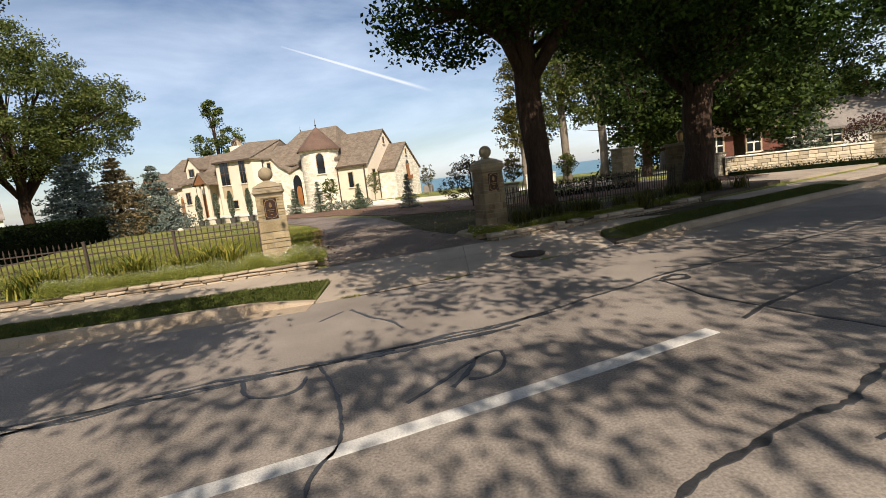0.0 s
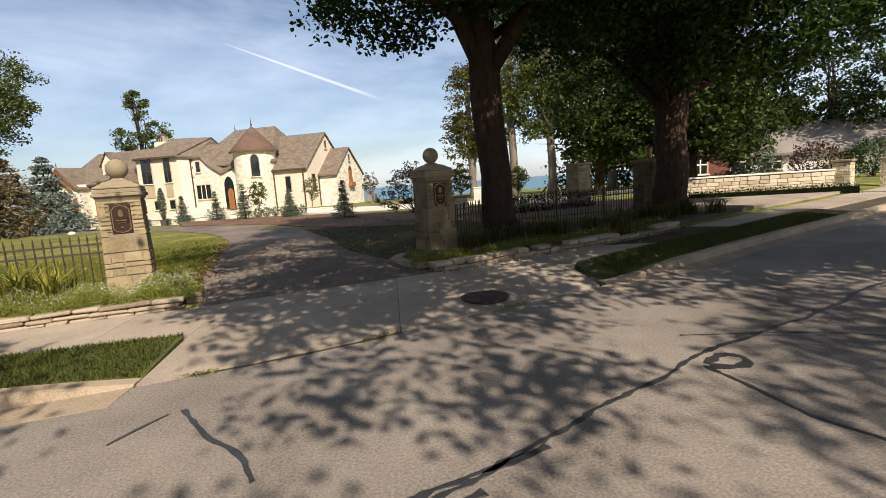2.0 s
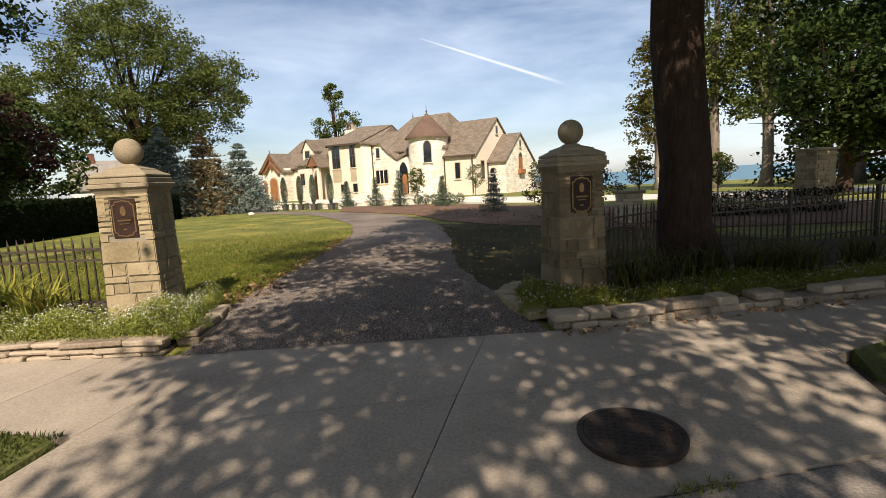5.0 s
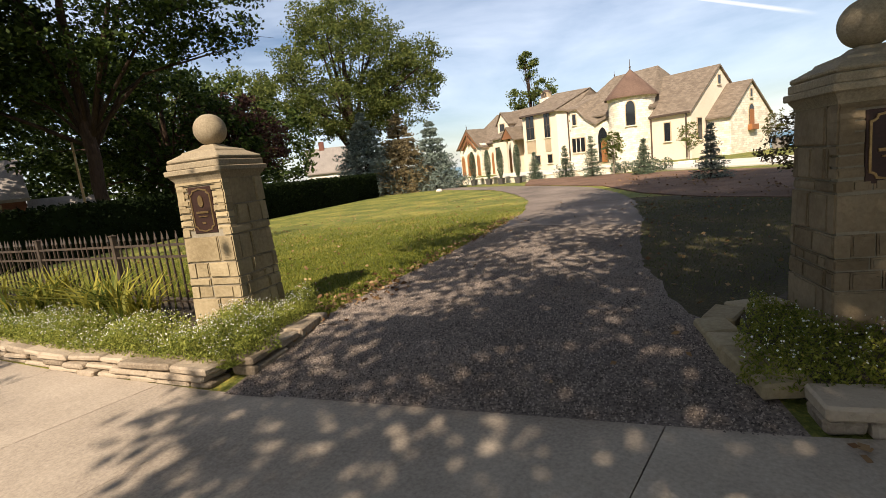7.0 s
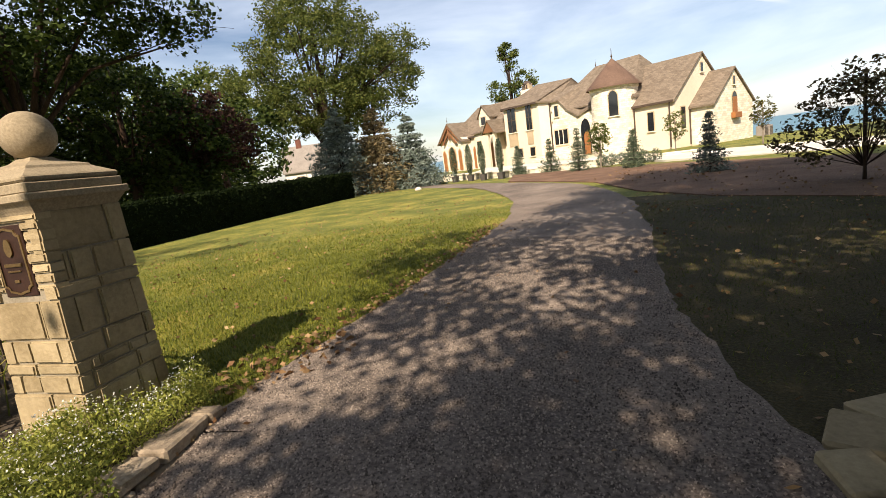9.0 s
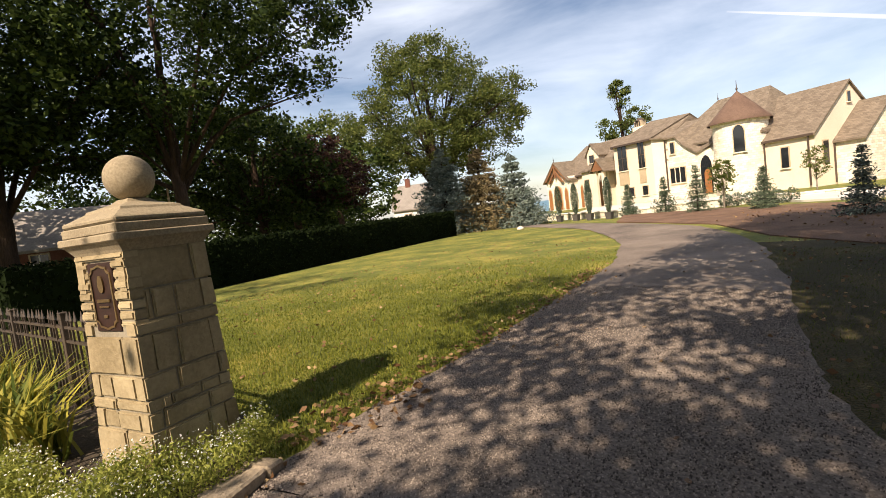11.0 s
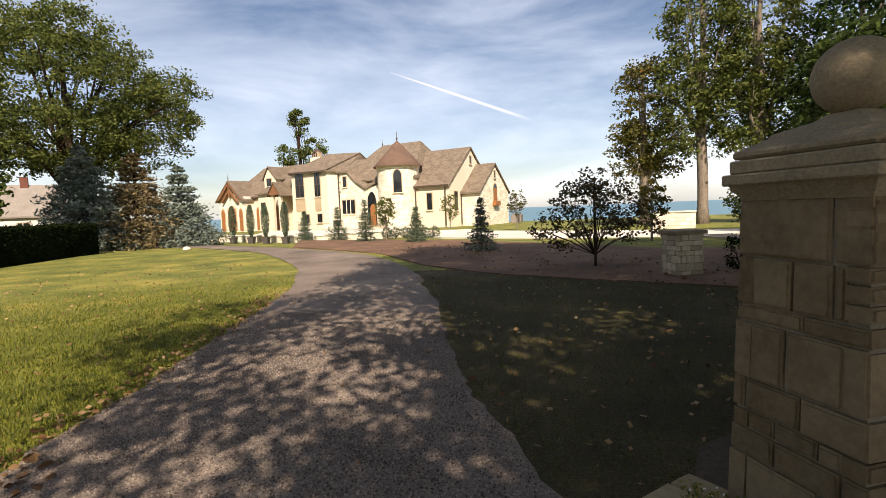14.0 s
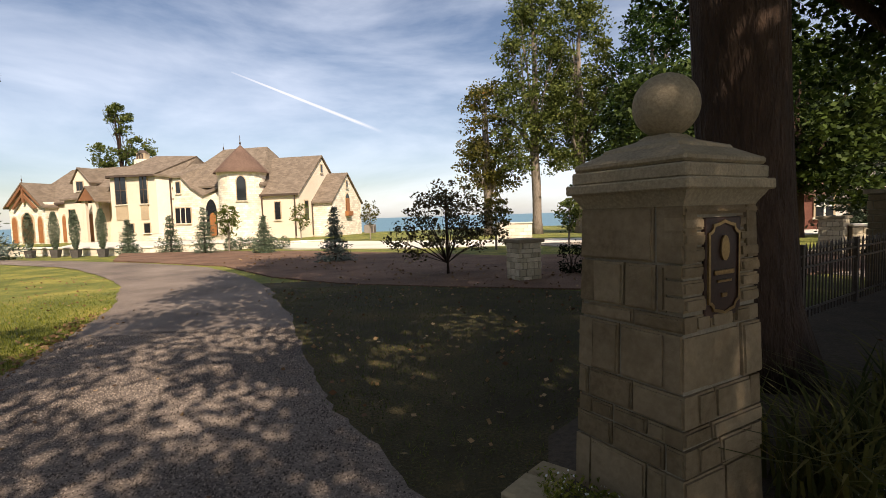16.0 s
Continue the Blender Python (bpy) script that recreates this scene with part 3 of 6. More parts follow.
def gate_pillar(x, y, z, turn, seed, mat, label):
    rng = random.Random(seed)
    root = thing("gate_pillar", label, "gate pillar", "pair of gate pillars", pose(x, y, z, 0, 0, turn))
    core = bmesh.new()
    c0, c1 = battered(-0.3) - 0.009, battered(1.6) - 0.009
    lo = [core.verts.new((sx * c0, sy * c0, -0.3)) for sx, sy in ((-1, -1), (1, -1), (1, 1), (-1, 1))]
    hi = [core.verts.new((sx * c1, sy * c1, 1.6)) for sx, sy in ((-1, -1), (1, -1), (1, 1), (-1, 1))]
    core.faces.new(hi), core.faces.new(lo[::-1])
    for i in range(4):
        core.faces.new((lo[i], lo[(i + 1) % 4], hi[(i + 1) % 4], hi[i]))
    part("mortar_core", core, MORTAR, root)
    # courses from the top down: (height, cuts across the side faces, cuts across the front and back)
    courses = [(0.27, (0.76,), (0.5,)), (0.21, (0.14, 0.5), (0.4,)), (0.085, (0.55,), (0.3, 0.68)), (0.265, (0.6,), (0.72,)),
               (0.15, (0.14, 0.58), (0.35,)), (0.085, (0.34, 0.8), (0.62,)), (0.135, (0.16, 0.66), (0.45,)), (0.33, (0.72,), (0.55,))]
    z1 = 1.535
    w = battered(0.8)
    for ci, (hh, side, front) in enumerate(courses):
        hh *= rng.uniform(0.94, 1.06)
        z0 = z1 - hh
        for face in range(4):
            cuts = front if face % 2 == 0 else side
            if rng.random() < 0.5:
                cuts = tuple(1 - c for c in cuts[::-1])
            full = (ci + face) % 2
            a, b = (-w - 0.014, w + 0.014) if full else (-w + 0.082, w - 0.082)
            xs = [a] + [a + (b - a) * (c + rng.uniform(-0.05, 0.05)) for c in cuts] + [b]
            if face == 0 and z1 > 1.06:
                continue
            for p, q in zip(xs, xs[1:]):
                part("stone", stone_block(p, q, z0, z1, 0.085, rng), mat, root).matrix_local = pose(0, 0, 0, 0, 0, 90 * face)
        z1 = z0
    # front face round the plaque: a lintel over it and small stacked stones at its sides
    part("stone", stone_block(-w - 0.014, w + 0.014, 1.485, 1.535, 0.085, rng), mat, root)
    zz = 1.485
    floor_z = 1.535 - sum(c[0] for c in courses[:2]) - 0.01
    while zz > floor_z + 0.04:
        nz = max(zz - rng.uniform(0.058, 0.075), floor_z)
        for p, q in ((-w - 0.014, -0.142), (0.142, w + 0.014)):
            part("stone", stone_block(p, q, nz, zz, 0.085, rng), mat, root)
        zz = nz
    # cap: bed mould, thick slab with a step, hipped top, ball
    bm = bmesh.new()
    sections = ((0.285, 1.53), (0.292, 1.545), (0.318, 1.585), (0.325, 1.60))
    prev = None
    for hw, zz in sections:
        ring = [bm.verts.new((sx * hw, sy * hw, zz)) for sx, sy in ((-1, -1), (1, -1), (1, 1), (-1, 1))]
        if prev:
            for i in range(4):
                bm.faces.new((prev[i], prev[(i + 1) % 4], ring[(i + 1) % 4], ring[i]))
        prev = ring
    part("bed_mould", bm, CAPSTONE, root)
    part("cap_slab", boxed(-0.348, 0.348, -0.348, 0.348, 1.60, 1.652, 0.008), CAPSTONE, root)
    part("cap_step", boxed(-0.325, 0.325, -0.325, 0.325, 1.652, 1.715, 0.008), CAPSTONE, root)
    part("cap_step", boxed(-0.318, 0.318, -0.318, 0.318, 1.719, 1.758, 0.012), CAPSTONE, root)
    bm = bmesh.new()
    levels = ((0.30, 1.758), (0.215, 1.805), (0.205, 1.822), (0.10, 1.858), (0.068, 1.885))
    prev = None
    for w, zz in levels:
        ring = [bm.verts.new((sx * w, sy * w, zz)) for sx, sy in ((-1, -1), (1, -1), (1, 1), (-1, 1))]
        if prev:
            for i in range(4):
                bm.faces.new((prev[i], prev[(i + 1) % 4], ring[(i + 1) % 4], ring[i]))
        prev = ring
    bm.faces.new(prev)
    part("cap_top", bm, CAPSTONE, root)
    bm = bmesh.new()
    prof = [(0.0, 1.87), (0.062, 1.872), (0.055, 1.90)] + [(0.158 * math.sin(a), 2.03 - 0.158 * math.cos(a)) for a in np.linspace(0.33, math.pi, 22)]
    prof[-1] = (0.0, prof[-1][1])
    part("ball", lathe(bm, prof, 32), CAPSTONE, root, smooth=True)
    # plaque on the road face
    yf = -battered(1.2) - 0.006
    bm = bmesh.new()
    outline = []
    for sx, sz, flip in ((1, -1, 0), (1, 1, 1), (-1, 1, 0), (-1, -1, 1)):
        corner = [(sx * 0.095, sz * 0.215), (sx * 0.10, sz * 0.195), (sx * 0.118, sz * 0.18), (sx * 0.138, sz * 0.175)]
        outline += corner[::-1] if flip else corner
        if (sx, sz) == (1, 1):
            outline += [(0.05, 0.222), (0.0, 0.235), (-0.05, 0.222)]
        if (sx, sz) == (-1, -1):
            outline += [(-0.05, -0.222), (0.0, -0.235), (0.05, -0.222)]
    box(bm, -0.14, 0.14, yf, yf + 0.03, 1.02, 1.475, 0.004)
    plaque = part("plaque", bm, BRONZE, root, "dark bronze plaque with a bright scrolled border")
    bm = bmesh.new()
    m = len(outline)
    inner = [bm.verts.new((px * 0.80, yf - 0.007, 1.247 + pz * 0.86)) for px, pz in outline]
    outer = [bm.verts.new((px * 0.90, yf - 0.007, 1.247 + pz * 0.92)) for px, pz in outline]
    deep = [bm.verts.new((px * 0.91, yf + 0.002, 1.247 + pz * 0.925)) for px, pz in outline]
    for i in range(m):
        j = (i + 1) % m
        bm.faces.new((inner[i], inner[j], outer[j], outer[i]))
        bm.faces.new((outer[i], outer[j], deep[j], deep[i]))
    bmesh.ops.recalc_face_normals(bm, faces=bm.faces)
    part("border", bm, BRASS, plaque)
    bm = bmesh.new()
    emblem = [(0.034 * math.cos(a) * (1.0 if math.sin(a) < 0 else 0.9), 0.058 * math.sin(a)) for a in np.linspace(0, 2 * math.pi, 18)[:-1]]
    extruded(bm, [(px, yf - 0.010, 1.335 + pz) for px, pz in emblem], (0, 0.008, 0))
    part("emblem", bm, BRASS, plaque)
    for zz, w, h in ((1.225, 0.075, 0.022), (1.185, 0.055, 0.012), (1.12, 0.02, 0.02)):
        part("raised_bar", boxed(-w, w, yf - 0.009, yf, zz - h / 2, zz + h / 2, 0.002), BRASS, plaque)
    return root


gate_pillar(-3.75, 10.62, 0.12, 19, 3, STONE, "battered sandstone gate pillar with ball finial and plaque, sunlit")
gate_pillar(1.40, 12.30, 0.10, 24, 8, STONE_SHADED, "battered sandstone gate pillar with ball finial, stone darkened for maple shade")


# ---- the house ----
HOUSE = pose(-5.27, 70.94, -0.53, 0, 0, -20.0) @ Matrix.Diagonal((1.0, 1.0, 1.03, 1.0))


def arch_outline(w, h, spring, pointed=True, n=10):
    """Opening outline in (across, up): straight jambs and an arched head."""
    pts = [(-w / 2, 0), (w / 2, 0), (w / 2, spring)]
    for i in range(1, n):
        a = math.pi * i / n
        if pointed:
            f = 1 - abs(math.cos(a))
            pts.append((w / 2 * math.cos(a), spring + (h - spring) * math.sin(a) ** 0.8 * (0.85 + 0.15 * f)))
        else:
            pts.append((w / 2 * math.cos(a), spring + (h - spring) * math.sin(a)))
    pts.append((-w / 2, spring))
    return pts


def roof_solid(points_faces, mat, name, parent, thick=0.22):
    """Roof planes, each given thickness downwards."""
    bm = bmesh.new()
    for pts in points_faces:
        extruded(bm, pts, (0, 0, -thick))
    return part(name, bm, mat, parent)


def gable_roof(u0, u1, v0, v1, ze, zr, hip0=0.0, hip1=0.0, over=0.35, vr=None):
    """Planes of a roof with its ridge along u; hip0 / hip1 pull the ridge ends in."""
    vr = (v0 + v1) / 2 if vr is None else vr
    s = over * (zr - ze) / (vr - v0)
    a, b, c, d = (u0 - (over if hip0 else 0.25), v0 - over, ze - s), (u1 + (over if hip1 else 0.25), v0 - over, ze - s), (u1 + (over if hip1 else 0.25), v1 + over, ze - s), (u0 - (over if hip0 else 0.25), v1 + over, ze - s)
    r0, r1 = (u0 + hip0 - (0 if hip0 else 0.25), vr, zr), (u1 - hip1 + (0 if hip1 else 0.25), vr, zr)
    faces = [[a, b, r1, r0], [c, d, r0, r1]]
    if hip0:
        faces.append([d, a, r0])
    if hip1:
        faces.append([b, c, r1])
    return faces


def gable_block(u0, u1, v0, v1, ze, zr):
    """Walls with gable ends (ridge along u)."""
    bm = bmesh.new()
    vm = (v0 + v1) / 2
    prof = [(v0, -0.3), (v1, -0.3), (v1, ze), (vm, zr - 0.1), (v0, ze)]
    extruded(bm, [(u0, v, z) for v, z in prof], (u1 - u0, 0, 0))
    return bm


def window(parent, u, v, z, w, h, facing="front", bars=(1, 1), arched=False, frame_mat=None, surround=True):
    """A window set into a wall: surround, frame bars, pane, sill. Local: front at -v."""
    fm = frame_mat or GUTTER
    turn = {"front": 0, "end": 90}[facing] if isinstance(facing, str) else facing
    m = pose(u, v, z, 0, 0, turn)
    win = part("window", boxed(-w / 2 - 0.12, w / 2 + 0.12, -0.06, 0.05, -0.1, h + 0.12, 0.02) if not arched else extruded(bmesh.new(), [(x * 1.2, -0.06, zz * 1.04) for x, zz in arch_outline(w, h, h * 0.72)], (0, 0.1, 0)), TRIM if surround else fm, parent)
    win.matrix_local = m
    bm = extruded(bmesh.new(), [(x, -0.075, zz) for x, zz in (arch_outline(w, h, h * 0.72) if arched else [(-w / 2, 0), (w / 2, 0), (w / 2, h), (-w / 2, h)])], (0, 0.03, 0))
    part("pane", bm, PANE, win)
    nx, nz = bars
    for i in range(1, nx):
        x = -w / 2 + w * i / nx
        part("glazing_bar", boxed(x - 0.05, x + 0.05, -0.11, -0.07, 0, h * (0.8 if arched else 1)), fm, win)
    for i in range(1, nz):
        zz = h * i / nz
        part("glazing_bar", boxed(-w / 2, w / 2, -0.11, -0.07, zz - 0.05, zz + 0.05), fm, win)
    part("sill", boxed(-w / 2 - 0.2, w / 2 + 0.2, -0.18, -0.02, -0.16, -0.04, 0.02), PALESTONE, win)
    return win


def build_house():
    h = thing("house", "large cream stucco and stone house with brown roofs and turret", "house", m=HOUSE)
    # main range with end gable, small end wing
    wall = part("wall", gable_block(-24, -4.5, 0, 12.4, 5.55, 10.45), STUCCO, h)
    roof_solid(gable_roof(-24, -4.5, 0, 12.4, 5.55, 10.45), SHINGLE, "roof", h)
    part("wall", gable_block(-5.5, -1.5, 3.3, 12.7, 4.55, 8.2), PALESTONE, h)
    roof_solid(gable_roof(-5.5, -1.5, 3.3, 12.7, 4.55, 8.2), SHINGLE, "roof", h)
    # taller entry range behind the turret
    part("wall", gable_block(-24.2, -10.5, 0.02, 13.0, 6.8, 6.95), PALESTONE, h)
    roof_solid(gable_roof(-24.4, -10.3, 0.0, 13.0, 6.85, 12.1, 3.5, 3.0), SHINGLE, "roof", h)
    # entry gable with a sweeping roof edge
    bm = bmesh.new()
    prof = [(-23.8, -0.3), (-16.0, -0.3), (-16.0, 5.9), (-18.9, 5.55), (-19.6, 5.9), (-20.8, 6.7), (-22.2, 7.95), (-23.8, 7.95)]
    extruded(bm, [(u, -0.5, z) for u, z in prof], (0, 0.6, 0))
    part("wall", bm, PALESTONE, h)
    roof_solid([[(-24.0, -0.8, 8.05), (-22.2, -0.8, 8.05), (-22.2, 3.5, 10.0), (-24.0, 3.5, 10.0)],
                [(-22.2, -0.8, 8.05), (-20.8, -0.8, 6.75), (-20.8, 3.5, 10.0), (-22.2, 3.5, 10.0)],
                [(-20.8, -0.8, 6.75), (-18.7, -0.8, 5.55), (-18.7, 3.5, 10.0), (-20.8, 3.5, 10.0)],
                [(-18.7, -0.75, 5.6), (-15.5, -0.75, 6.6), (-15.5, 3.5, 10.0), (-18.7, 3.5, 10.0)]], SHINGLE, "roof", h)
    # bay range with tall windows
    bm = bmesh.new()
    prism(bm, [(-34, -0.2), (-32.6, -1.6), (-25.5, -1.6), (-24.0, -0.2), (-24.0, 9), (-34, 9)], -0.3, 8.2)
    part("wall", bm, STUCCO, h)
    ev = 8.15
    pts = [(-34.4, -0.4, ev), (-32.8, -2.05, ev), (-25.3, -2.05, ev), (-23.6, -0.4, ev)]
    ra, rb = (-31.0, 4.5, 11.2), (-24.0, 4.5, 11.2)
    roof_solid([[pts[1], pts[2], rb, ra], [pts[2], pts[3], (-23.6, 9.4, ev), rb], [pts[0], pts[1], ra], [(-34.4, 9.4, ev), pts[0], ra], [(-23.6, 9.4, ev), (-34.4, 9.4, ev), ra, rb]], SHINGLE, "roof", h)
    # left range
    part("wall", gable_block(-54.3, -33.5, 0.6, 10.6, 5.3, 5.5), STUCCO, h)
    roof_solid(gable_roof(-54.3, -33.5, 0.6, 10.6, 5.35, 10.2, 4.0, 0.0), SHINGLE, "roof", h)
    part("wall", gable_block(-41.8, -35.2, -0.5, 6, 5.3, 5.4), STUCCO, h)
    roof_solid([[(-42.2, -0.95, 5.45), (-34.6, -0.95, 5.75), (-34.6, 5.6, 10.2), (-42.2, 5.6, 10.2)]], SHINGLE, "roof", h)
    # dormer
    bm = bmesh.new()
    extruded(bm, [(-40.8, 0.3, 6.2), (-37.8, 0.3, 6.2), (-37.8, 0.3, 7.9), (-39.3, 0.3, 9.55), (-40.8, 0.3, 7.9)], (0, 5, 0))
    part("dormer", bm, STUCCO, h)
    roof_solid([[(-41.1, 0.0, 7.7), (-39.3, 0.0, 9.75), (-39.3, 5, 9.75), (-41.1, 5, 7.7)], [(-39.3, 0.0, 9.75), (-37.5, 0.0, 7.7), (-37.5, 5, 7.7), (-39.3, 5, 9.75)]], SHINGLE, "roof", h, 0.15)
    # left porch gable with timber truss
    bm = bmesh.new()
    extruded(bm, [(-54.6, -1.2, -0.5), (-47.2, -1.2, -0.5), (-47.2, -1.2, 4.9), (-50.9, -1.2, 7.6), (-54.6, -1.2, 4.9)], (0, 3, 0))
    part("porch_wall", bm, PALESTONE, h)
    roof_solid([[(-55.0, -1.8, 4.6), (-50.9, -1.8, 7.95), (-50.9, 5, 7.95), (-55.0, 5, 4.6)], [(-50.9, -1.8, 7.95), (-46.8, -1.8, 4.6), (-46.8, 5, 4.6), (-50.9, 5, 7.95)]], SHINGLE, "roof", h)
    for sx in (-1, 1):
        part("timber_brace", extruded(bmesh.new(), [(-50.9 + sx * 3.6, -1.75, 4.7), (-50.9 + sx * 3.1, -1.75, 4.7), (-50.9, -1.75, 7.2), (-50.9, -1.75, 7.7)], (0, 0.3, 0)), TIMBER, h)
        part("timber_brace", extruded(bmesh.new(), [(-50.9 + sx * 2.5, -1.75, 4.4), (-50.9 + sx * 2.1, -1.75, 4.3), (-50.9 + sx * 0.2, -1.75, 5.9), (-50.9 + sx * 0.2, -1.75, 6.4)], (0, 0.3, 0)), TIMBER, h)
    part("timber_post", boxed(-51.05, -50.75, -1.75, -1.45, 5.2, 7.5), TIMBER, h)
    # doors of the left range
    for u, w, hh, v in ((-53.6, 1.0, 3.2, -1.2), (-50.9, 2.2, 3.6, -1.2), (-48.3, 0.9, 3.2, -1.2), (-45.0, 1.5, 3.3, 0.6), (-43.2, 1.2, 3.3, 0.6), (-36.9, 1.1, 3.4, -0.5)):
        d = part("door", extruded(bmesh.new(), [(u + x * 1.25, v - 0.08, z * 1.06) for x, z in arch_outline(w, hh, hh * 0.75, False)], (0, 0.12, 0)), TRIM, h)
        part("door_leaf", extruded(bmesh.new(), [(u + x, v - 0.11, z) for x, z in arch_outline(w, hh, hh * 0.75, False)], (0, 0.1, 0)), DOORWOOD, d)
        for k in range(1, 4):
            part("panel_line", boxed(u - w * 0.45, u + w * 0.45, v - 0.125, v - 0.1, hh * 0.22 * k - 0.03, hh * 0.22 * k), TIMBER, d)
    # side porch by the bay
    for u in (-35.9, -34.3):
        part("porch_post", boxed(u - 0.28, u + 0.28, -2.6, -2.1, -0.4, 5.0, 0.04), STUCCO, h)
    roof_solid([[(-36.6, -3.0, 4.9), (-35.1, -3.0, 6.9), (-35.1, 1, 6.9), (-36.6, 1, 4.9)], [(-35.1, -3.0, 6.9), (-33.6, -3.0, 4.9), (-33.6, 1, 4.9), (-35.1, 1, 6.9)]], SHINGLE, "roof", h, 0.15)
    part("timber_brace", extruded(bmesh.new(), [(-36.3, -2.9, 5.0), (-33.9, -2.9, 5.0), (-35.1, -2.9, 6.6)], (0, 0.2, 0)), TIMBER, h)
    # turret
    tu, tv, r = -13.1, 0.2, 3.0
    turret = part("turret", lathe(bmesh.new(), [(r + 0.06, -0.3), (r + 0.06, 0.5), (r, 0.55), (r, 7.75), (r + 0.12, 7.8), (r + 0.2, 8.1), (0, 8.12)], 40, tu, tv), PALESTONE, h, "round pale stone turret", smooth=False)
    part("cone_roof", lathe(bmesh.new(), [(r + 0.5, 7.95), (r + 0.52, 8.05), (r - 0.15, 8.75), (r * 0.62, 9.75), (r * 0.3, 10.7), (0.05, 11.5), (0, 11.6)], 40, tu, tv), SHINGLE_DARK, turret, "dark brown conical roof", smooth=True)
    part("finial", lathe(bmesh.new(), [(0.1, 11.35), (0.07, 11.6), (0.14, 11.75), (0.05, 11.9), (0.03, 12.6), (0, 12.75)], 10, tu, tv), GUTTER, turret)
    part("finial", lathe(bmesh.new(), [(0.09, 11.9), (0.05, 12.1), (0.1, 12.3), (0.03, 12.5), (0, 13.1)], 10, -20.9, 6.5), GUTTER, h)
    part("finial", lathe(bmesh.new(), [(0.09, 7.9), (0.05, 8.1), (0.1, 8.3), (0.03, 8.5), (0, 9.1)], 10, -50.9, -1.6), GUTTER, h)
    window(turret, tu + r * math.sin(0.6), tv - r * math.cos(0.6), 4.6, 1.05, 2.9, 34.0, (1, 1), True, TRIM)
    # chimney with louvred pots
    ch = part("chimney", boxed(-35.0, -33.1, 5.0, 6.4, 8.0, 11.0, 0.05), PALESTONE, h)
    part("louvre_box", boxed(-34.75, -33.35, 5.2, 6.2, 11.0, 11.9, 0.04), TRIM, ch)
    for k in range(3):
        part("louvre", boxed(-34.6 + 0.4 * k, -34.35 + 0.4 * k, 5.15, 5.22, 11.1, 11.75), GUTTER, ch)
    part("pot_roof", lathe(bmesh.new(), [(0.95, 11.9), (0.5, 12.25), (0, 12.4)], 4, -34.05, 5.7), GUTTER, ch)
    # entry arch
    arch = part("entry_arch", extruded(bmesh.new(), [(-17.6 + x * 1.35, -0.62, 0.4 + z * 1.06) for x, z in arch_outline(1.7, 4.6, 3.0)], (0, 0.15, 0)), PALESTONE, h)
    part("opening", extruded(bmesh.new(), [(-17.6 + x, -0.66, 0.4 + z) for x, z in arch_outline(1.7, 4.6, 3.0)], (0, 0.15, 0)), PANE, arch)
    part("door_leaf", extruded(bmesh.new(), [(-17.4 + x, -0.70, 0.4 + z) for x, z in arch_outline(1.0, 2.9, 2.2)], (0, 0.1, 0)), DOORWOOD, arch)
    # windows
    window(h, -31.0, -1.62, 4.4, 1.7, 3.5, bars=(2, 2))
    window(h, -27.6, -1.62, 4.4, 1.1, 3.5, bars=(2, 2))
    window(h, -29.9, -1.62, 0.9, 1.0, 1.2, bars=(1, 1))
    window(h, -27.4, -1.62, 0.9, 0.9, 1.2, bars=(1, 1))
    part("spandrel_panel", boxed(-31.9, -30.1, -1.68, -1.6, 2.4, 4.3), TRIM, h)
    part("spandrel_panel", boxed(-28.2, -27.0, -1.68, -1.6, 2.4, 4.3), TRIM, h)
    window(h, -22.9, -0.52, 5.9, 0.6, 1.4)
    window(h, -22.3, -0.52, 2.1, 2.3, 1.9, bars=(3, 1), frame_mat=STUCCO)
    window(h, -7.7, -0.02, 2.2, 0.75, 2.1, bars=(1, 1))
    window(h, -4.48, 1.7, 2.0, 0.85, 2.4, "end")
    window(h, -4.48, 6.2, 8.2, 0.5, 1.0, "end", frame_mat=TRIM)
    win = window(h, -1.48, 8.0, 2.9, 1.1, 2.5, "end", arched=True)
    part("balcony_box", boxed(-0.85, 0.85, -0.5, 0.0, -0.5, 0.15, 0.04), DOORWOOD, win)
    part("shutter", boxed(-0.5, 0.5, -0.14, -0.09, 0, 1.9), DOORWOOD, win, "reddish wooden shutter")
    window(h, -1.48, 8.0, 6.2, 0.4, 0.9, "end", frame_mat=TRIM)
    window(h, -39.3, 0.28, 6.6, 1.1, 1.2, bars=(2, 1))
    window(h, -40.3, -0.52, 2.2, 1.0, 1.9, bars=(2, 2))
    # eaves, downpipes, plinth ledge
    part("eaves_board", boxed(-10.4, -4.4, -0.4, -0.3, 5.05, 5.3), GUTTER, h)
    part("eaves_board", boxed(-32.7, -25.4, -2.12, -2.02, 7.85, 8.1), GUTTER, h)
    part("eaves_board", boxed(-54.4, -42.3, 0.15, 0.25, 4.85, 5.1), GUTTER, h)
    for u, v, z in ((-24.15, -0.55, 7.8), (-5.0, -0.2, 5.2), (-4.4, 3.15, 4.4), (-9.9, -0.2, 5.2), (-38.0, -0.65, 5.3)):
        part("downpipe", boxed(u - 0.07, u + 0.07, v - 0.12, v + 0.02, 0.1, z), GUTTER, h)
    # front steps
    for k in range(5):
        part("step", boxed(-26.5 + 0.0, -18.5, -3.0 + 0.35 * k, -0.4, 0.0 + 0.17 * k, 0.17 * (k + 1), 0.02), PALESTONE, h)
    set_out(h)
    return h


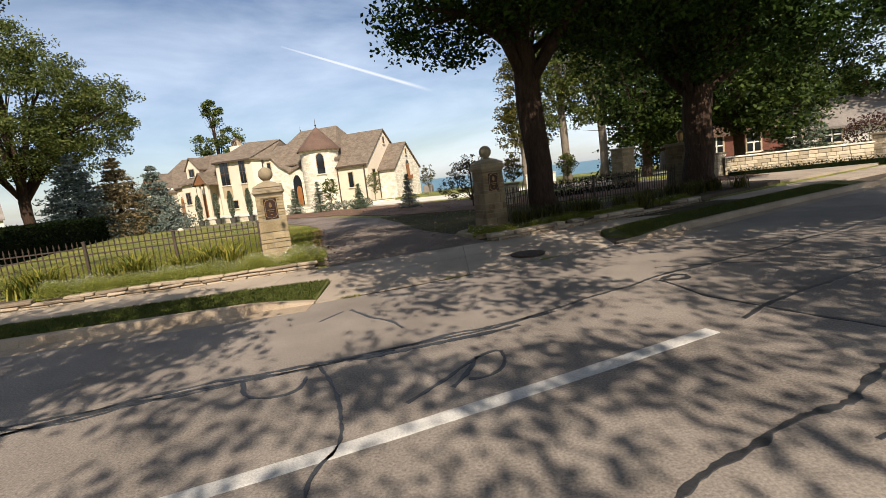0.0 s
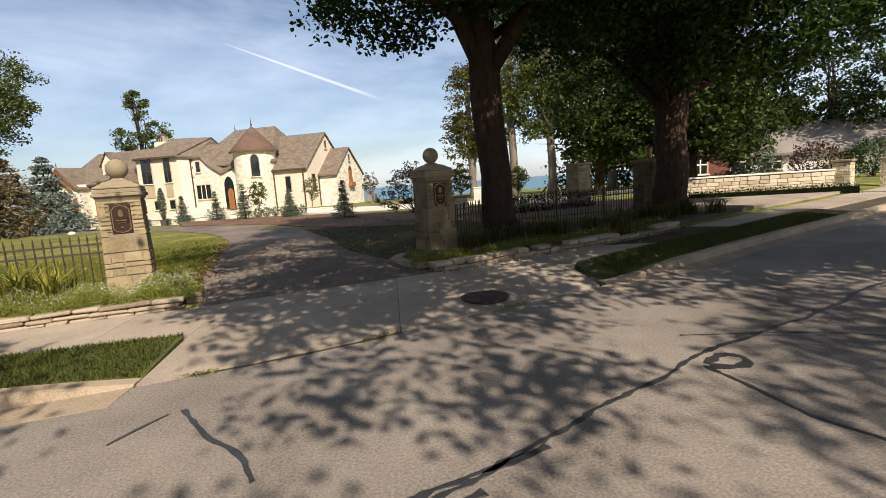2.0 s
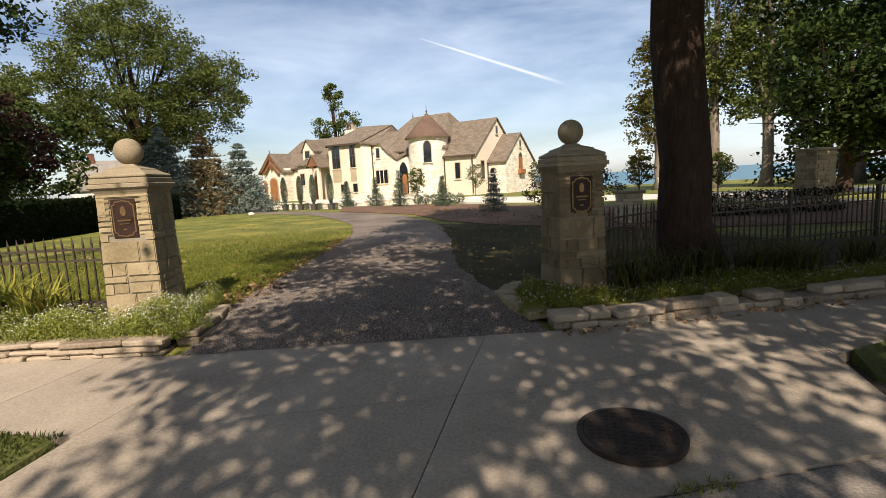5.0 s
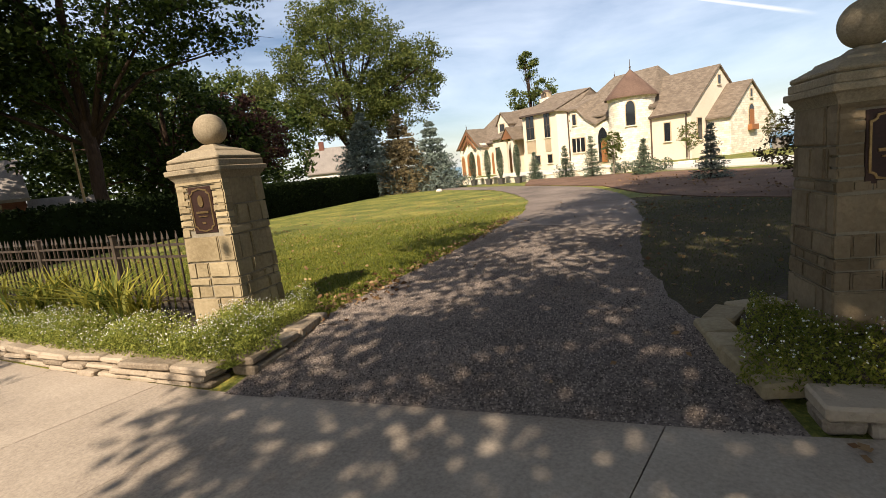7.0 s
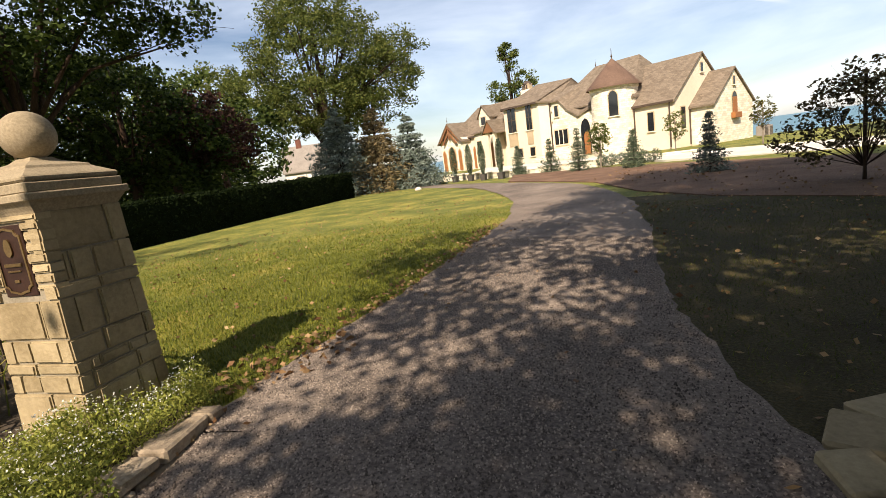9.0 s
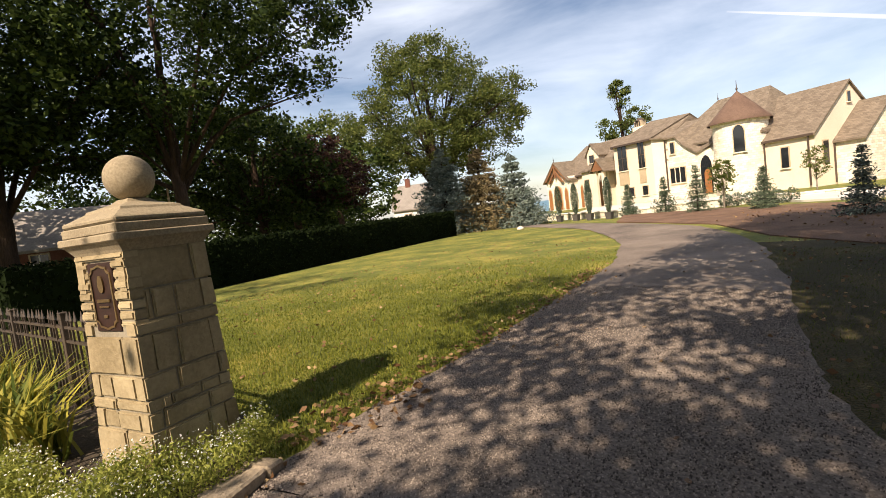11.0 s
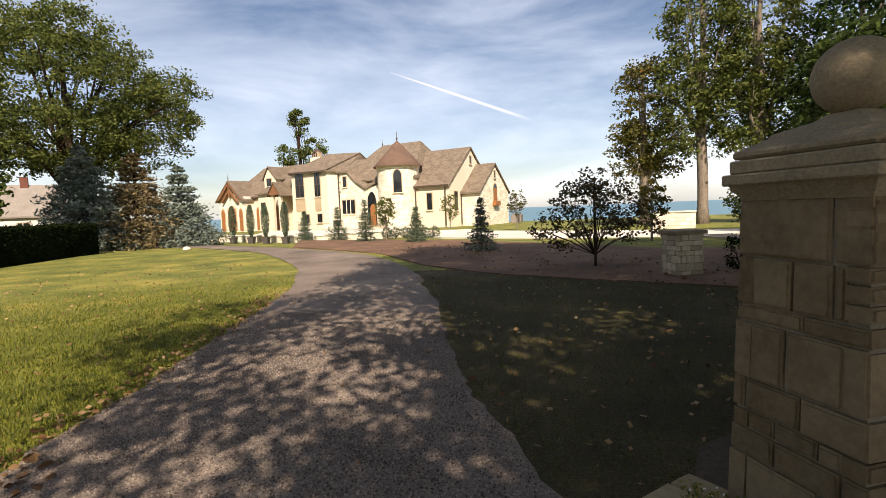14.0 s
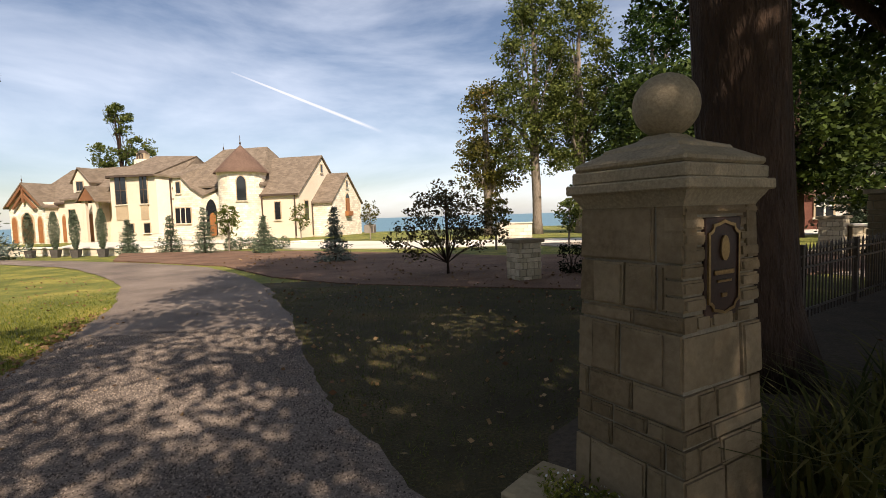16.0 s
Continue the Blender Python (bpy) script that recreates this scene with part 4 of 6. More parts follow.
def set_out(h):
    """Final setting-out of the long front: bay widths along it, and the higher floor of the older half."""
    plan = ((-60, -56.0, -47, -42, -39.3, -27.6, -13.1, -4.25, -1.25, 3), (-56.2, -52.4, -44.4, -42.1, -39.9, -27.3, -13.85, -5.6, -2.8, 1.4))

    def lift(u, z):
        return z + float(np.interp(u, (-26, -24), (0.35, 0.0))) * min(max(z, 0.0) / 3.0, 1.0)
    for ob in h.children_recursive:
        if ob.parent != h and ob.parent.matrix_basis.translation.length > 0.01:
            continue   # a piece of a window, which moves with it
        u, v, z = ob.matrix_basis.translation
        if ob.matrix_basis.translation.length > 0.01:
            ob.matrix_basis = Matrix.Translation((float(np.interp(u, *plan)) - u, 0, lift(u, z) - z)) @ ob.matrix_basis
        else:
            for vert in ob.data.vertices:
                vert.co.z = lift(vert.co.x, vert.co.z)
                vert.co.x = float(np.interp(vert.co.x, *plan))


build_house()


def air_conditioner(u, v):
    """Outdoor cooling unit with a louvred front and round fan guard."""
    root = thing("air_conditioner", "grey metal air conditioning unit beside the house", "air conditioner", "cooling units", HOUSE @ pose(u, v, 0, 0, 0, 90))
    part("casing", boxed(-0.45, 0.45, -0.45, 0.45, 0.05, 1.15, 0.04), GREY_ROOF, root)
    for k in range(6):
        part("slat", boxed(-0.4, 0.4, -0.475, -0.45, 0.2 + 0.14 * k, 0.26 + 0.14 * k), GUTTER, root)
    part("fan_guard", lathe(bmesh.new(), [(0.38, 1.15), (0.38, 1.19), (0.1, 1.2), (0, 1.2)], 20), GUTTER, root)


for v in (6.4, 7.6):
    air_conditioner(0.6, v)


# ---- road marks, sealed cracks, manhole ----
def ribbon(points, width, z, rng, wobble=0.03, step=0.07, thick=0.004, vary=0.5):
    """A thin raised strip along a wandering line."""
    p = np.array(points, dtype=float)
    for _ in range(3):   # round the corners
        q = np.empty((2 * len(p) - 2, 2))
        q[0::2], q[1::2] = 0.75 * p[:-1] + 0.25 * p[1:], 0.25 * p[:-1] + 0.75 * p[1:]
        p = np.concatenate([p[:1], q, p[-1:]])
    seg = np.r_[0, np.cumsum(np.hypot(*np.diff(p, axis=0).T))]
    s = np.arange(0, seg[-1], step)
    xy = np.stack([np.interp(s, seg, p[:, 0]), np.interp(s, seg, p[:, 1])], 1)
    w = np.cumsum(rng.normal(size=xy.shape), axis=0) * wobble * 0.25
    w -= np.linspace(0, 1, len(w))[:, None] * w[-1]
    kern = np.ones(5) / 5
    w = np.stack([np.convolve(np.pad(w[:, i], 2, mode='edge'), kern, 'valid') for i in (0, 1)], 1)
    xy += w + rng.normal(size=xy.shape) * wobble * 0.05
    d = np.gradient(xy, axis=0)
    d /= np.linalg.norm(d, axis=1)[:, None] + 1e-9
    nrm = np.stack([-d[:, 1], d[:, 0]], 1)
    half = width / 2 * (1 + vary * rng.uniform(-1, 1, (len(s), 1)))
    bm = bmesh.new()
    lo, hi = xy - nrm * half, xy + nrm * half
    rows = [[bm.verts.new((a[0], a[1], z)), bm.verts.new((a[0] * .9 + b[0] * .1, a[1] * .9 + b[1] * .1, z + thick)), bm.verts.new((b[0] * .9 + a[0] * .1, b[1] * .9 + a[1] * .1, z + thick)), bm.verts.new((b[0], b[1], z))] for a, b in zip(lo, hi)]
    for a, b in zip(rows, rows[1:]):
        for i in range(3):
            bm.faces.new((a[i], b[i], b[i + 1], a[i + 1]))
    bmesh.ops.recalc_face_normals(bm, faces=bm.faces)
    return bm


rng = np.random.default_rng(11)
ROAD_Z = -0.099
for pts, w, wob in (
        ([(-9, 1.3), (-6, 2.5), (-4.2, 3.15), (-3.0, 3.55), (-1.9, 3.92), (-1.0, 4.18), (0.1, 4.56), (0.8, 4.74), (1.36, 5.08), (2.13, 5.44), (3.02, 5.95), (3.75, 6.4), (5.15, 6.98), (9, 9)], 0.05, 0.07),
        ([(-4.5, 3.0), (-2.6, 3.62), (-1.2, 4.05), (0.2, 4.48), (0.9, 4.7), (1.4, 5.02)], 0.06, 0.09),
        ([(-4.3, 3.45), (-3.5, 3.42), (-2.4, 3.6), (-1.6, 3.86), (-0.4, 4.3)], 0.045, 0.09),
        ([(-0.9, 4.12), (-0.2, 4.3), (0.35, 4.48), (0.95, 4.66)], 0.08, 0.06),
        ([(3.02, 5.9), (3.12, 5.3), (3.23, 4.7), (3.48, 4.3), (3.75, 3.7), (4.2, 3.1), (5.2, 2.4)], 0.04, 0.05),
        ([(0.4, 0.9), (1.21, 1.58), (1.5, 1.82), (2.04, 2.13), (2.64, 2.36), (3.11, 2.64), (3.8, 2.96), (6, 4.1), (9, 6.3)], 0.06, 0.07),
        ([(3.06, 4.05), (3.48, 4.33), (4.15, 4.72), (5.12, 5.2), (7.5, 6.4)], 0.05, 0.05),
        ([(-1.2, 4.05), (-1.05, 3.75), (-0.94, 3.49), (-0.69, 2.82), (-0.63, 2.41), (-0.76, 2.2), (-0.69, 1.7)], 0.035, 0.03),
        ([(-0.24, 2.98), (0.08, 3.39), (0.38, 3.85), (0.7, 4.05), (0.66, 3.6), (0.48, 3.32), (0.26, 3.34)], 0.04, 0.04),
        ([(0.38, 3.85), (0.3, 3.6), (0.12, 3.15)], 0.05, 0.04),
        ([(-1.9, 3.85), (-1.75, 3.45), (-1.4, 3.35), (-1.2, 3.5), (-1.25, 3.8)], 0.04, 0.05),
        ([(-4.4, 3.75), (-3.9, 3.3), (-3.2, 3.25), (-2.8, 3.55)], 0.035, 0.06),
        ([(-1.29, 6.19), (-0.94, 5.66), (-0.64, 5.44), (-0.4, 4.98)], 0.04, 0.03),
        ([(-1.63, 5.71), (-1.5, 5.95), (-1.36, 6.15)], 0.03, 0.03),
        ([(3.05, 5.95), (3.35, 6.15), (3.5, 5.95), (3.3, 5.8), (3.05, 5.92)], 0.09, 0.03),
        ([(3.3, 6.7), (4.6, 6.4), (5.2, 6.0), (6.5, 5.8)], 0.03, 0.04),
        ([(2.5, 1.9), (2.8, 2.02), (3.05, 1.85)], 0.04, 0.03)):
    tagged(part("sealed_crack", ribbon(pts, w, ROAD_Z, rng, wob), TAR), "black tar sealer over a road crack", "road mark", "sealed cracks", kind="structure")
for pts in ([(-2.9, 1.5), (-0.75, 2.34), (0.96, 3.07), (2.66, 3.84)], [(-1.1, 1.25), (0.1, 1.75)], [(7.4, 6.0), (11.8, 8.2)]):
    tagged(part("lane_dash", ribbon(pts, 0.17, ROAD_Z + 0.001, rng, 0.004, 0.12, 0.003, 0.03), PAINT_LINE), "worn white painted lane dash on the asphalt", "road mark", "lane dashes", kind="structure")
for pts, z0 in (([(-2.0, 6.9), (-1.2, 7.08), (-0.4, 7.34), (0.6, 7.78), (2, 8.42), (3.5, 9.1)], -0.094),):
    tagged(part("joint_gap", ribbon(pts, 0.03, z0, rng, 0.02, 0.06, 0.004, 0.7), SOIL), "dirt-filled joint between road and apron", "road mark", kind="structure")


def manhole(x, y, z):
    root = thing("manhole_cover", "rusty round cast iron manhole cover set in concrete", "manhole cover", m=pose(x, y, z))
    part("rim", lathe(bmesh.new(), [(0.33, -0.03), (0.335, 0.006), (0.30, 0.008), (0.298, 0.002), (0.0, 0.001)], 40), CASTIRON, root)
    lid = part("lid", lathe(bmesh.new(), [(0.293, 0.002), (0.29, 0.009), (0.0, 0.010)], 40), CASTIRON, root)
    for i in range(-5, 6):
        for j in range(-5, 6):
            if math.hypot(i, j) < 5.4:
                part("stud", boxed(i * 0.048 - 0.015, i * 0.048 + 0.015, j * 0.048 - 0.015, j * 0.048 + 0.015, 0.008, 0.014), CASTIRON, lid)


manhole(1.72, 8.80, -0.028)


# ---- low dry-stone walls along the beds ----
def dry_wall(name, path, base, courses, label, mat, seed, length=(0.22, 0.5), depth=0.24, hgt=(0.07, 0.11), missing=0.0):
    """Flat ledge stones stacked in courses along a path; each stone is a part."""
    r = random.Random(seed)
    root = thing(name, label, "garden wall")
    p = np.array(path, dtype=float)
    seg = np.r_[0, np.cumsum(np.hypot(*np.diff(p, axis=0).T))]
    z = base
    for c in range(courses):
        hh = r.uniform(*hgt)
        s = -r.uniform(0, 0.3)
        while s < seg[-1] - 0.05:
            ln = r.uniform(*length)
            a, b = max(s, 0), min(s + ln, seg[-1])
            s += ln
            if b - a < 0.06 or (c == courses - 1 and r.random() < missing):
                continue
            m = (a + b) / 2
            x, y = np.interp(m, seg, p[:, 0]), np.interp(m, seg, p[:, 1])
            i = min(np.searchsorted(seg, m), len(p) - 1)
            d = p[i] - p[i - 1]
            ang = math.degrees(math.atan2(d[1], d[0]))
            bm = boxed(-(b - a) / 2 + 0.005, (b - a) / 2 - 0.005, -depth / 2 + r.uniform(-0.02, 0.03), depth / 2, 0.003, hh - 0.003, 0.016, 0.013)
            st = part("stone", bm, mat, root)
            st.matrix_world = pose(x, y, z, r.uniform(-1.5, 1.5), r.uniform(-1.5, 1.5), ang + r.uniform(-2, 2))
        z += hh
    return root


LEFT_WALL = [(x, float(walk_back(x)) + 0.12) for x in (-9, -8, -6.6, -5.5, -4.5, -3.5, -2.62)]
dry_wall("garden_wall", LEFT_WALL, -0.0, 3, "low wall of flat tan ledge stones edging a flower bed", LEDGE, 4, (0.25, 0.7), 0.24, (0.055, 0.08), 0.15)
dry_wall("garden_wall", [(-2.55, 9.85), (-2.75, 10.5), (-3.0, 11.0)], 0.02, 2, "short return of stacked ledge stones beside the drive", LEDGE, 6, (0.2, 0.45), 0.24, (0.07, 0.1))
RIGHT_WALL = [(1.15, 10.83), (2.0, 11.14), (3.2, 11.76), (4.5, 12.32), (5.75, 12.9), (7.72, 14.05)]
dry_wall("garden_wall", RIGHT_WALL, -0.0, 2, "low uneven wall of ledge stones under the trees", LEDGE, 9, (0.25, 0.7), 0.26, (0.07, 0.12), 0.3)
dry_wall("garden_wall", [(1.05, 10.95), (0.8, 11.35), (0.56, 11.85), (0.62, 12.3), (0.95, 12.62)], 0.07, 1, "flat edging stones laid beside the drive", STONE, 12, (0.26, 0.42), 0.26, (0.09, 0.12))


def bed(name, outline, z, label, mat=SOIL):
    ob = part(name, prism(bmesh.new(), outline, -0.2, z), mat)
    return tagged(ob, label, "flower bed", kind="structure")


bed("flower_bed", [(x, float(walk_back(x)) + 0.2) for x in (-9, -6.6, -4.5, -2.75)] + [(-2.85, 10.5), (-3.1, 11.0), (-3.9, 11.2), (-9, 10.4)], 0.17, "planted soil bed behind the low stone wall")
bed("flower_bed", [(1.2, 10.95), (2.0, 11.25), (3.2, 11.88), (5.75, 13.02), (7.72, 14.17), (12, 16.8), (11.4, 19.0), (7, 16.8), (3.2, 14.9), (1.0, 13.0), (0.7, 12.1), (0.75, 11.5)], 0.15, "shaded planted bed under the maples")
bed("mulch_bed", [(-11.7, 32.4), (-5.6, 27.4), (-3.1, 23.4), (-1.1, 21.4), (1.1, 20.2), (3.9, 18.9), (8, 19.3), (14, 20.5), (14, 24), (9, 26.0), (4.1, 27.0), (1, 30.0), (-4.0, 34.0), (-9, 36.5), (-14, 37.6)], 0.135, "broad bed of reddish brown bark mulch", MULCH)


# ---- iron fences ----
def iron_fence(path, z, label, rng, top=0.92, gap=0.115):
    root = thing("iron_fence", label, "fence")
    picket = bmesh.new()
    box(picket, -0.009, 0.009, -0.009, 0.009, 0.03, top - 0.02)
    v = bmesh.ops.create_cone(picket, segments=4, radius1=0.02, radius2=0.001, depth=0.1, cap_ends=True)["verts"]
    bmesh.ops.translate(picket, verts=v, vec=(0, 0, top + 0.02))
    pk = bpy.data.meshes.new("picket")
    picket.to_mesh(pk)
    picket.free()
    pk.materials.append(IRON)
    post = bmesh.new()
    box(post, -0.03, 0.03, -0.03, 0.03, -0.2, top + 0.03, 0.004)
    box(post, -0.036, 0.036, -0.036, 0.036, top + 0.03, top + 0.05, 0.004)
    po = bpy.data.meshes.new("post")
    post.to_mesh(po)
    post.free()
    po.materials.append(IRON)
    p = np.array(path, dtype=float)
    for a, b in zip(p, p[1:]):
        ln = float(np.hypot(*(b - a)))
        ang = math.degrees(math.atan2(*(b - a)[::-1]))
        n = int(ln / gap)
        for zz in (0.14, top - 0.24, top - 0.1):
            rl = part("rail", boxed(0, ln, -0.016, 0.016, zz - 0.013, zz + 0.013), IRON, root)
            rl.matrix_world = pose(a[0], a[1], z, 0, 0, ang)
        for i in range(n + 1):
            q = a + (b - a) * i / n
            if i == 0:
                part("post", po, None, root).matrix_world = pose(q[0], q[1], z, 0, 0, ang)
            else:
                part("picket", pk, None, root).matrix_world = pose(q[0], q[1], z, rng.uniform(-1, 1), rng.uniform(-1, 1), ang)
    return root


frng = random.Random(2)
iron_fence([(-30.5, 12.9), (-32.4, 12.0), (-34.3, 11.2), (-36.2, 10.3), (-38.0, 9.6)], 0.1, "distant black iron fence across the neighbouring lawn", frng)
iron_fence([(-4.1, 10.62), (-5.9, 10.28), (-7.7, 9.95), (-9.6, 9.62), (-11.6, 9.3), (-14, 8.8)], 0.17, "weathered black iron picket fence behind the flower bed", frng)
iron_fence([(1.75, 12.65), (3.2, 14.45), (5.1, 15.5), (6.9, 16.5), (8.6, 17.4)], 0.15, "black iron picket fence in deep tree shade", frng)


# ---- trees ----
def crown_points(rng, lobes, clumps, per, spread):
    """Leaf places: clumps spread over the outer shells of several lobes."""
    vol = np.array([l[3] * l[4] * l[5] for l in lobes]) ** 0.8
    pick = rng.choice(len(lobes), clumps, p=vol / vol.sum())
    d = rng.normal(size=(clumps, 3))
    d /= np.linalg.norm(d, axis=1)[:, None]
    rad = rng.uniform(0.45, 1.0, (clumps, 1)) ** 0.6
    lb = np.array(lobes)[pick]
    c = lb[:, :3] + d * rad * lb[:, 3:]
    sz = spread * rng.uniform(0.6, 1.4, (clumps, 1))
    v = rng.normal(size=(clumps * per, 3))
    v *= (rng.uniform(0, 1, clumps * per) ** 0.45 * 1.75 / np.linalg.norm(v, axis=1))[:, None]
    pts = np.repeat(c, per, axis=0) + v * np.repeat(sz, per, axis=0) * np.array([1, 1, 0.6])
    return c, pts


def tree(name, label, x, y, z, trunk_r, fork, lobes, clumps, per, spread, leaf, mat, seed, bark=None, lean=(0, 0), limbs=14, group="", flare=1.5, aspect=0.62):
    """Tapered trunk with limbs to the crown and a crown of small leaves. Lobes: (x, y, z, rx, ry, rz) from the base."""
    rng = np.random.default_rng(seed)
    root = thing(name, label, "tree", group, pose(x, y, z))
    bark = bark or BARK
    c, pts = crown_points(rng, lobes, clumps, per, spread)
    top = max(l[2] + l[5] * 0.4 for l in lobes)
    bm = bmesh.new()
    n = 14
    path, radii = [], []
    for i in range(n):
        f = i / (n - 1)
        h = -0.2 + (top + 0.2) * f
        path.append((lean[0] * h + 0.06 * trunk_r * math.sin(3 * h + seed) * 3, lean[1] * h + 0.05 * math.cos(2.3 * h + seed), h))
        r = trunk_r * (1 - 0.85 * max(0, (h - fork) / (top - fork + 0.01))) if h > fork else trunk_r * (1.0 + (flare - 1) * math.exp(-max(h, 0) / 0.35))
        radii.append(max(r, 0.03))
    tube(bm, path, radii, 14)
    part("trunk", bm, bark, root, smooth=True)
    order = rng.permutation(len(c))[:limbs]
    for k in order:
        bm = bmesh.new()
        end = Vector(c[k])
        h0 = min(max(fork * rng.uniform(0.85, 1.25), 0.3), end.z * 0.8 + 0.1)
        start = Vector((lean[0] * h0, lean[1] * h0, h0))
        mid = start.lerp(end, 0.5) + Vector((rng.normal() * 0.3, rng.normal() * 0.3, 0.12 * (end - start).length))
        r0 = trunk_r * rng.uniform(0.22, 0.5)
        tube(bm, [start, start.lerp(mid, 0.5) + Vector((0, 0, 0.05)), mid, mid.lerp(end, 0.6), end], [r0, r0 * 0.8, r0 * 0.55, r0 * 0.35, r0 * 0.12], 6)
        for q in range(2):
            e2 = end + Vector(rng.normal(size=3)) * spread * 1.6
            tube(bm, [mid, mid.lerp(e2, 0.5), e2], [r0 * 0.3, r0 * 0.2, r0 * 0.06], 5)
        part("limb", bm, bark, root, smooth=True)
    part("crown", leaf_mesh("crown", pts, leaf, mat, rng, 0.3, aspect), mat, root)
    return root


# two maples by the right-hand gate pillar
tree("maple_tree", "large old maple with dark furrowed trunk and dense crown", 3.14, 13.85, 0.1, 0.36, 4.2,
     [(0.4, -0.6, 9.5, 5.6, 5.2, 4.2), (-3.0, -2.0, 7.6, 2.2, 2.2, 1.8), (2.6, 1.5, 9, 4, 4, 4.0), (-1.2, 2.5, 10, 3.5, 3, 3.2), (2.2, -1.0, 5.6, 2.2, 2.2, 1.2), (-2.3, 0.3, 5.7, 2.0, 1.9, 1.1), (-0.5, -1.5, 6.2, 2.0, 2.0, 1.2)], 1000, 110, 0.44, 0.15, LEAF_MAPLE, 21, lean=(-0.06, 0.0), limbs=22)
tree("maple_tree", "broad old maple with forked black trunk beside the fence", 9.0, 16.4, 0.05, 0.46, 3.2,
     [(0, 0, 9, 6, 5.5, 4.5), (3.5, 0, 6.5, 3.5, 3.2, 2.5), (-1.5, -2.5, 7.0, 3, 3, 2.2), (0, 2.5, 6.5, 4, 3, 2.5), (1.0, -1.5, 4.6, 3.0, 2.2, 1.0)], 960, 110, 0.46, 0.155, LEAF_MAPLE, 22, limbs=22)
# trees across the road, which shade it
for i, (tx, ty, lobes) in enumerate((
        (12.5, -6.0, [(-9.3, -1.9, 10.0, 3.0, 1.1, 1.4), (-6.3, 8.4, 9.0, 4.4, 3.2, 2.4), (-2.1, 10.0, 8.6, 4.0, 3.6, 2.4), (-2.7, -0.7, 10.0, 4.0, 3.0, 3.0), (-7.4, 11.8, 9.4, 4.4, 3.8, 1.8), (-11.5, 12.0, 9.3, 2.6, 3.8, 1.5), (-3.0, 12.0, 9.2, 3.4, 3.4, 1.6), (-10.5, 7.5, 8.6, 1.9, 2.0, 1.4), (-7.1, 11.4, 8.8, 2.4, 2.2, 1.3), (-9.0, 3.2, 9.5, 2.1, 1.7, 1.4), (-10.3, 7.2, 9.0, 2.3, 2.0, 1.2), (-4.6, 12.2, 8.8, 2.2, 2.0, 1.3), (-13.1, 8.2, 14.0, 1.6, 1.6, 1.0), (-4.0, 9.0, 12.0, 3.0, 3.4, 1.8), (-9.5, 10.4, 9.0, 1.6, 1.1, 0.8), (-10.7, 7.0, 8.9, 1.5, 1.0, 0.8)]),
        (-5.2, -6.8, [(0.8, 0.0, 10, 3.6, 3.2, 3.0), (3.0, 2.6, 9.5, 2.4, 2.2, 1.8)]),
        (13.5, 0.5, [(0, 1.0, 10, 5.2, 5.0, 3.8), (-2.5, 4.0, 9, 3.5, 3.2, 2.6), (-5.0, 1.8, 9, 3.4, 2.6, 1.8)]),
        (-13.5, -7.5, [(0, 1.0, 10, 4.6, 4.4, 3.6), (-2.5, 2.0, 9, 3.5, 3.2, 2.6), (2.0, 5.0, 16, 2.4, 2.2, 1.6), (4.5, 7.5, 15, 2.0, 1.8, 1.4)]),
        (-20.5, 4.0, [(0, 1.0, 10, 5.2, 5.0, 4.6), (-3.5, 3.0, 8, 4.5, 4.2, 3.6)]),
        (-29.5, 1.0, [(0, 1.0, 10, 6.2, 5.0, 5.6), (-3.5, 3.0, 8, 4.5, 4.2, 4.6)]))):
    tree("street_tree", "tall leafy street tree on the far side of the road", tx, ty, -0.4, 0.34, 4.0, lobes, 970 if i == 0 else 560 if i == 2 else 220, 104, 0.48, 0.165, LEAF_MAPLE, 30 + i, limbs=4, group="trees across the road")
# lawn and woodland trees on the left
tree("lawn_tree", "tall sunlit shade tree with open rounded crown", -41.5, 48.5, -0.3, 0.5, 4.5,
     [(0, 0, 13.5, 8.4, 7.8, 7.2), (-6, -4, 11, 4.5, 4.5, 4.5), (5, 4, 11.5, 4.5, 4.5, 5), (0, 0, 18.5, 5.6, 5.4, 3.4), (0, 0, 9.5, 6.5, 6.5, 3.6), (6.5, 5.5, 14, 3.2, 3.2, 3)], 900, 84, 0.66, 0.27, LEAF_LIGHT, 41, limbs=18)
tree("woodland_tree", "tall dark shade tree behind the clipped hedge", -27.5, 17.5, 0.1, 0.31, 4.2,
     [(0, 0, 14, 7.5, 7, 7.5), (3.5, 4.5, 13, 4.5, 4.5, 5), (-4, -3, 9, 5, 5, 4), (4.5, 6.5, 15, 3, 3.2, 3.5)], 760, 80, 0.62, 0.24, LEAF_DARK, 42, limbs=11)
tree("woodland_tree", "dense dark tree at the lawn's edge", -30, 10.5, 0.1, 0.4, 3.0,
     [(0, 0, 12.5, 7, 7, 7.5), (-4, 3, 9.5, 4, 5, 4), (2, -5, 11.5, 5, 5, 6)], 600, 46, 0.62, 0.36, LEAF_DARK, 43, limbs=14)
tree("woodland_tree", "shaded tree among the woodland edge", -38, 26, 0.0, 0.35, 2.5,
     [(0, 0, 7, 5, 5, 5), (-4, -4, 8, 5, 5, 6), (3, 3, 5, 3, 3, 3.5)], 520, 46, 0.55, 0.34, LEAF_DARK, 44, limbs=12)
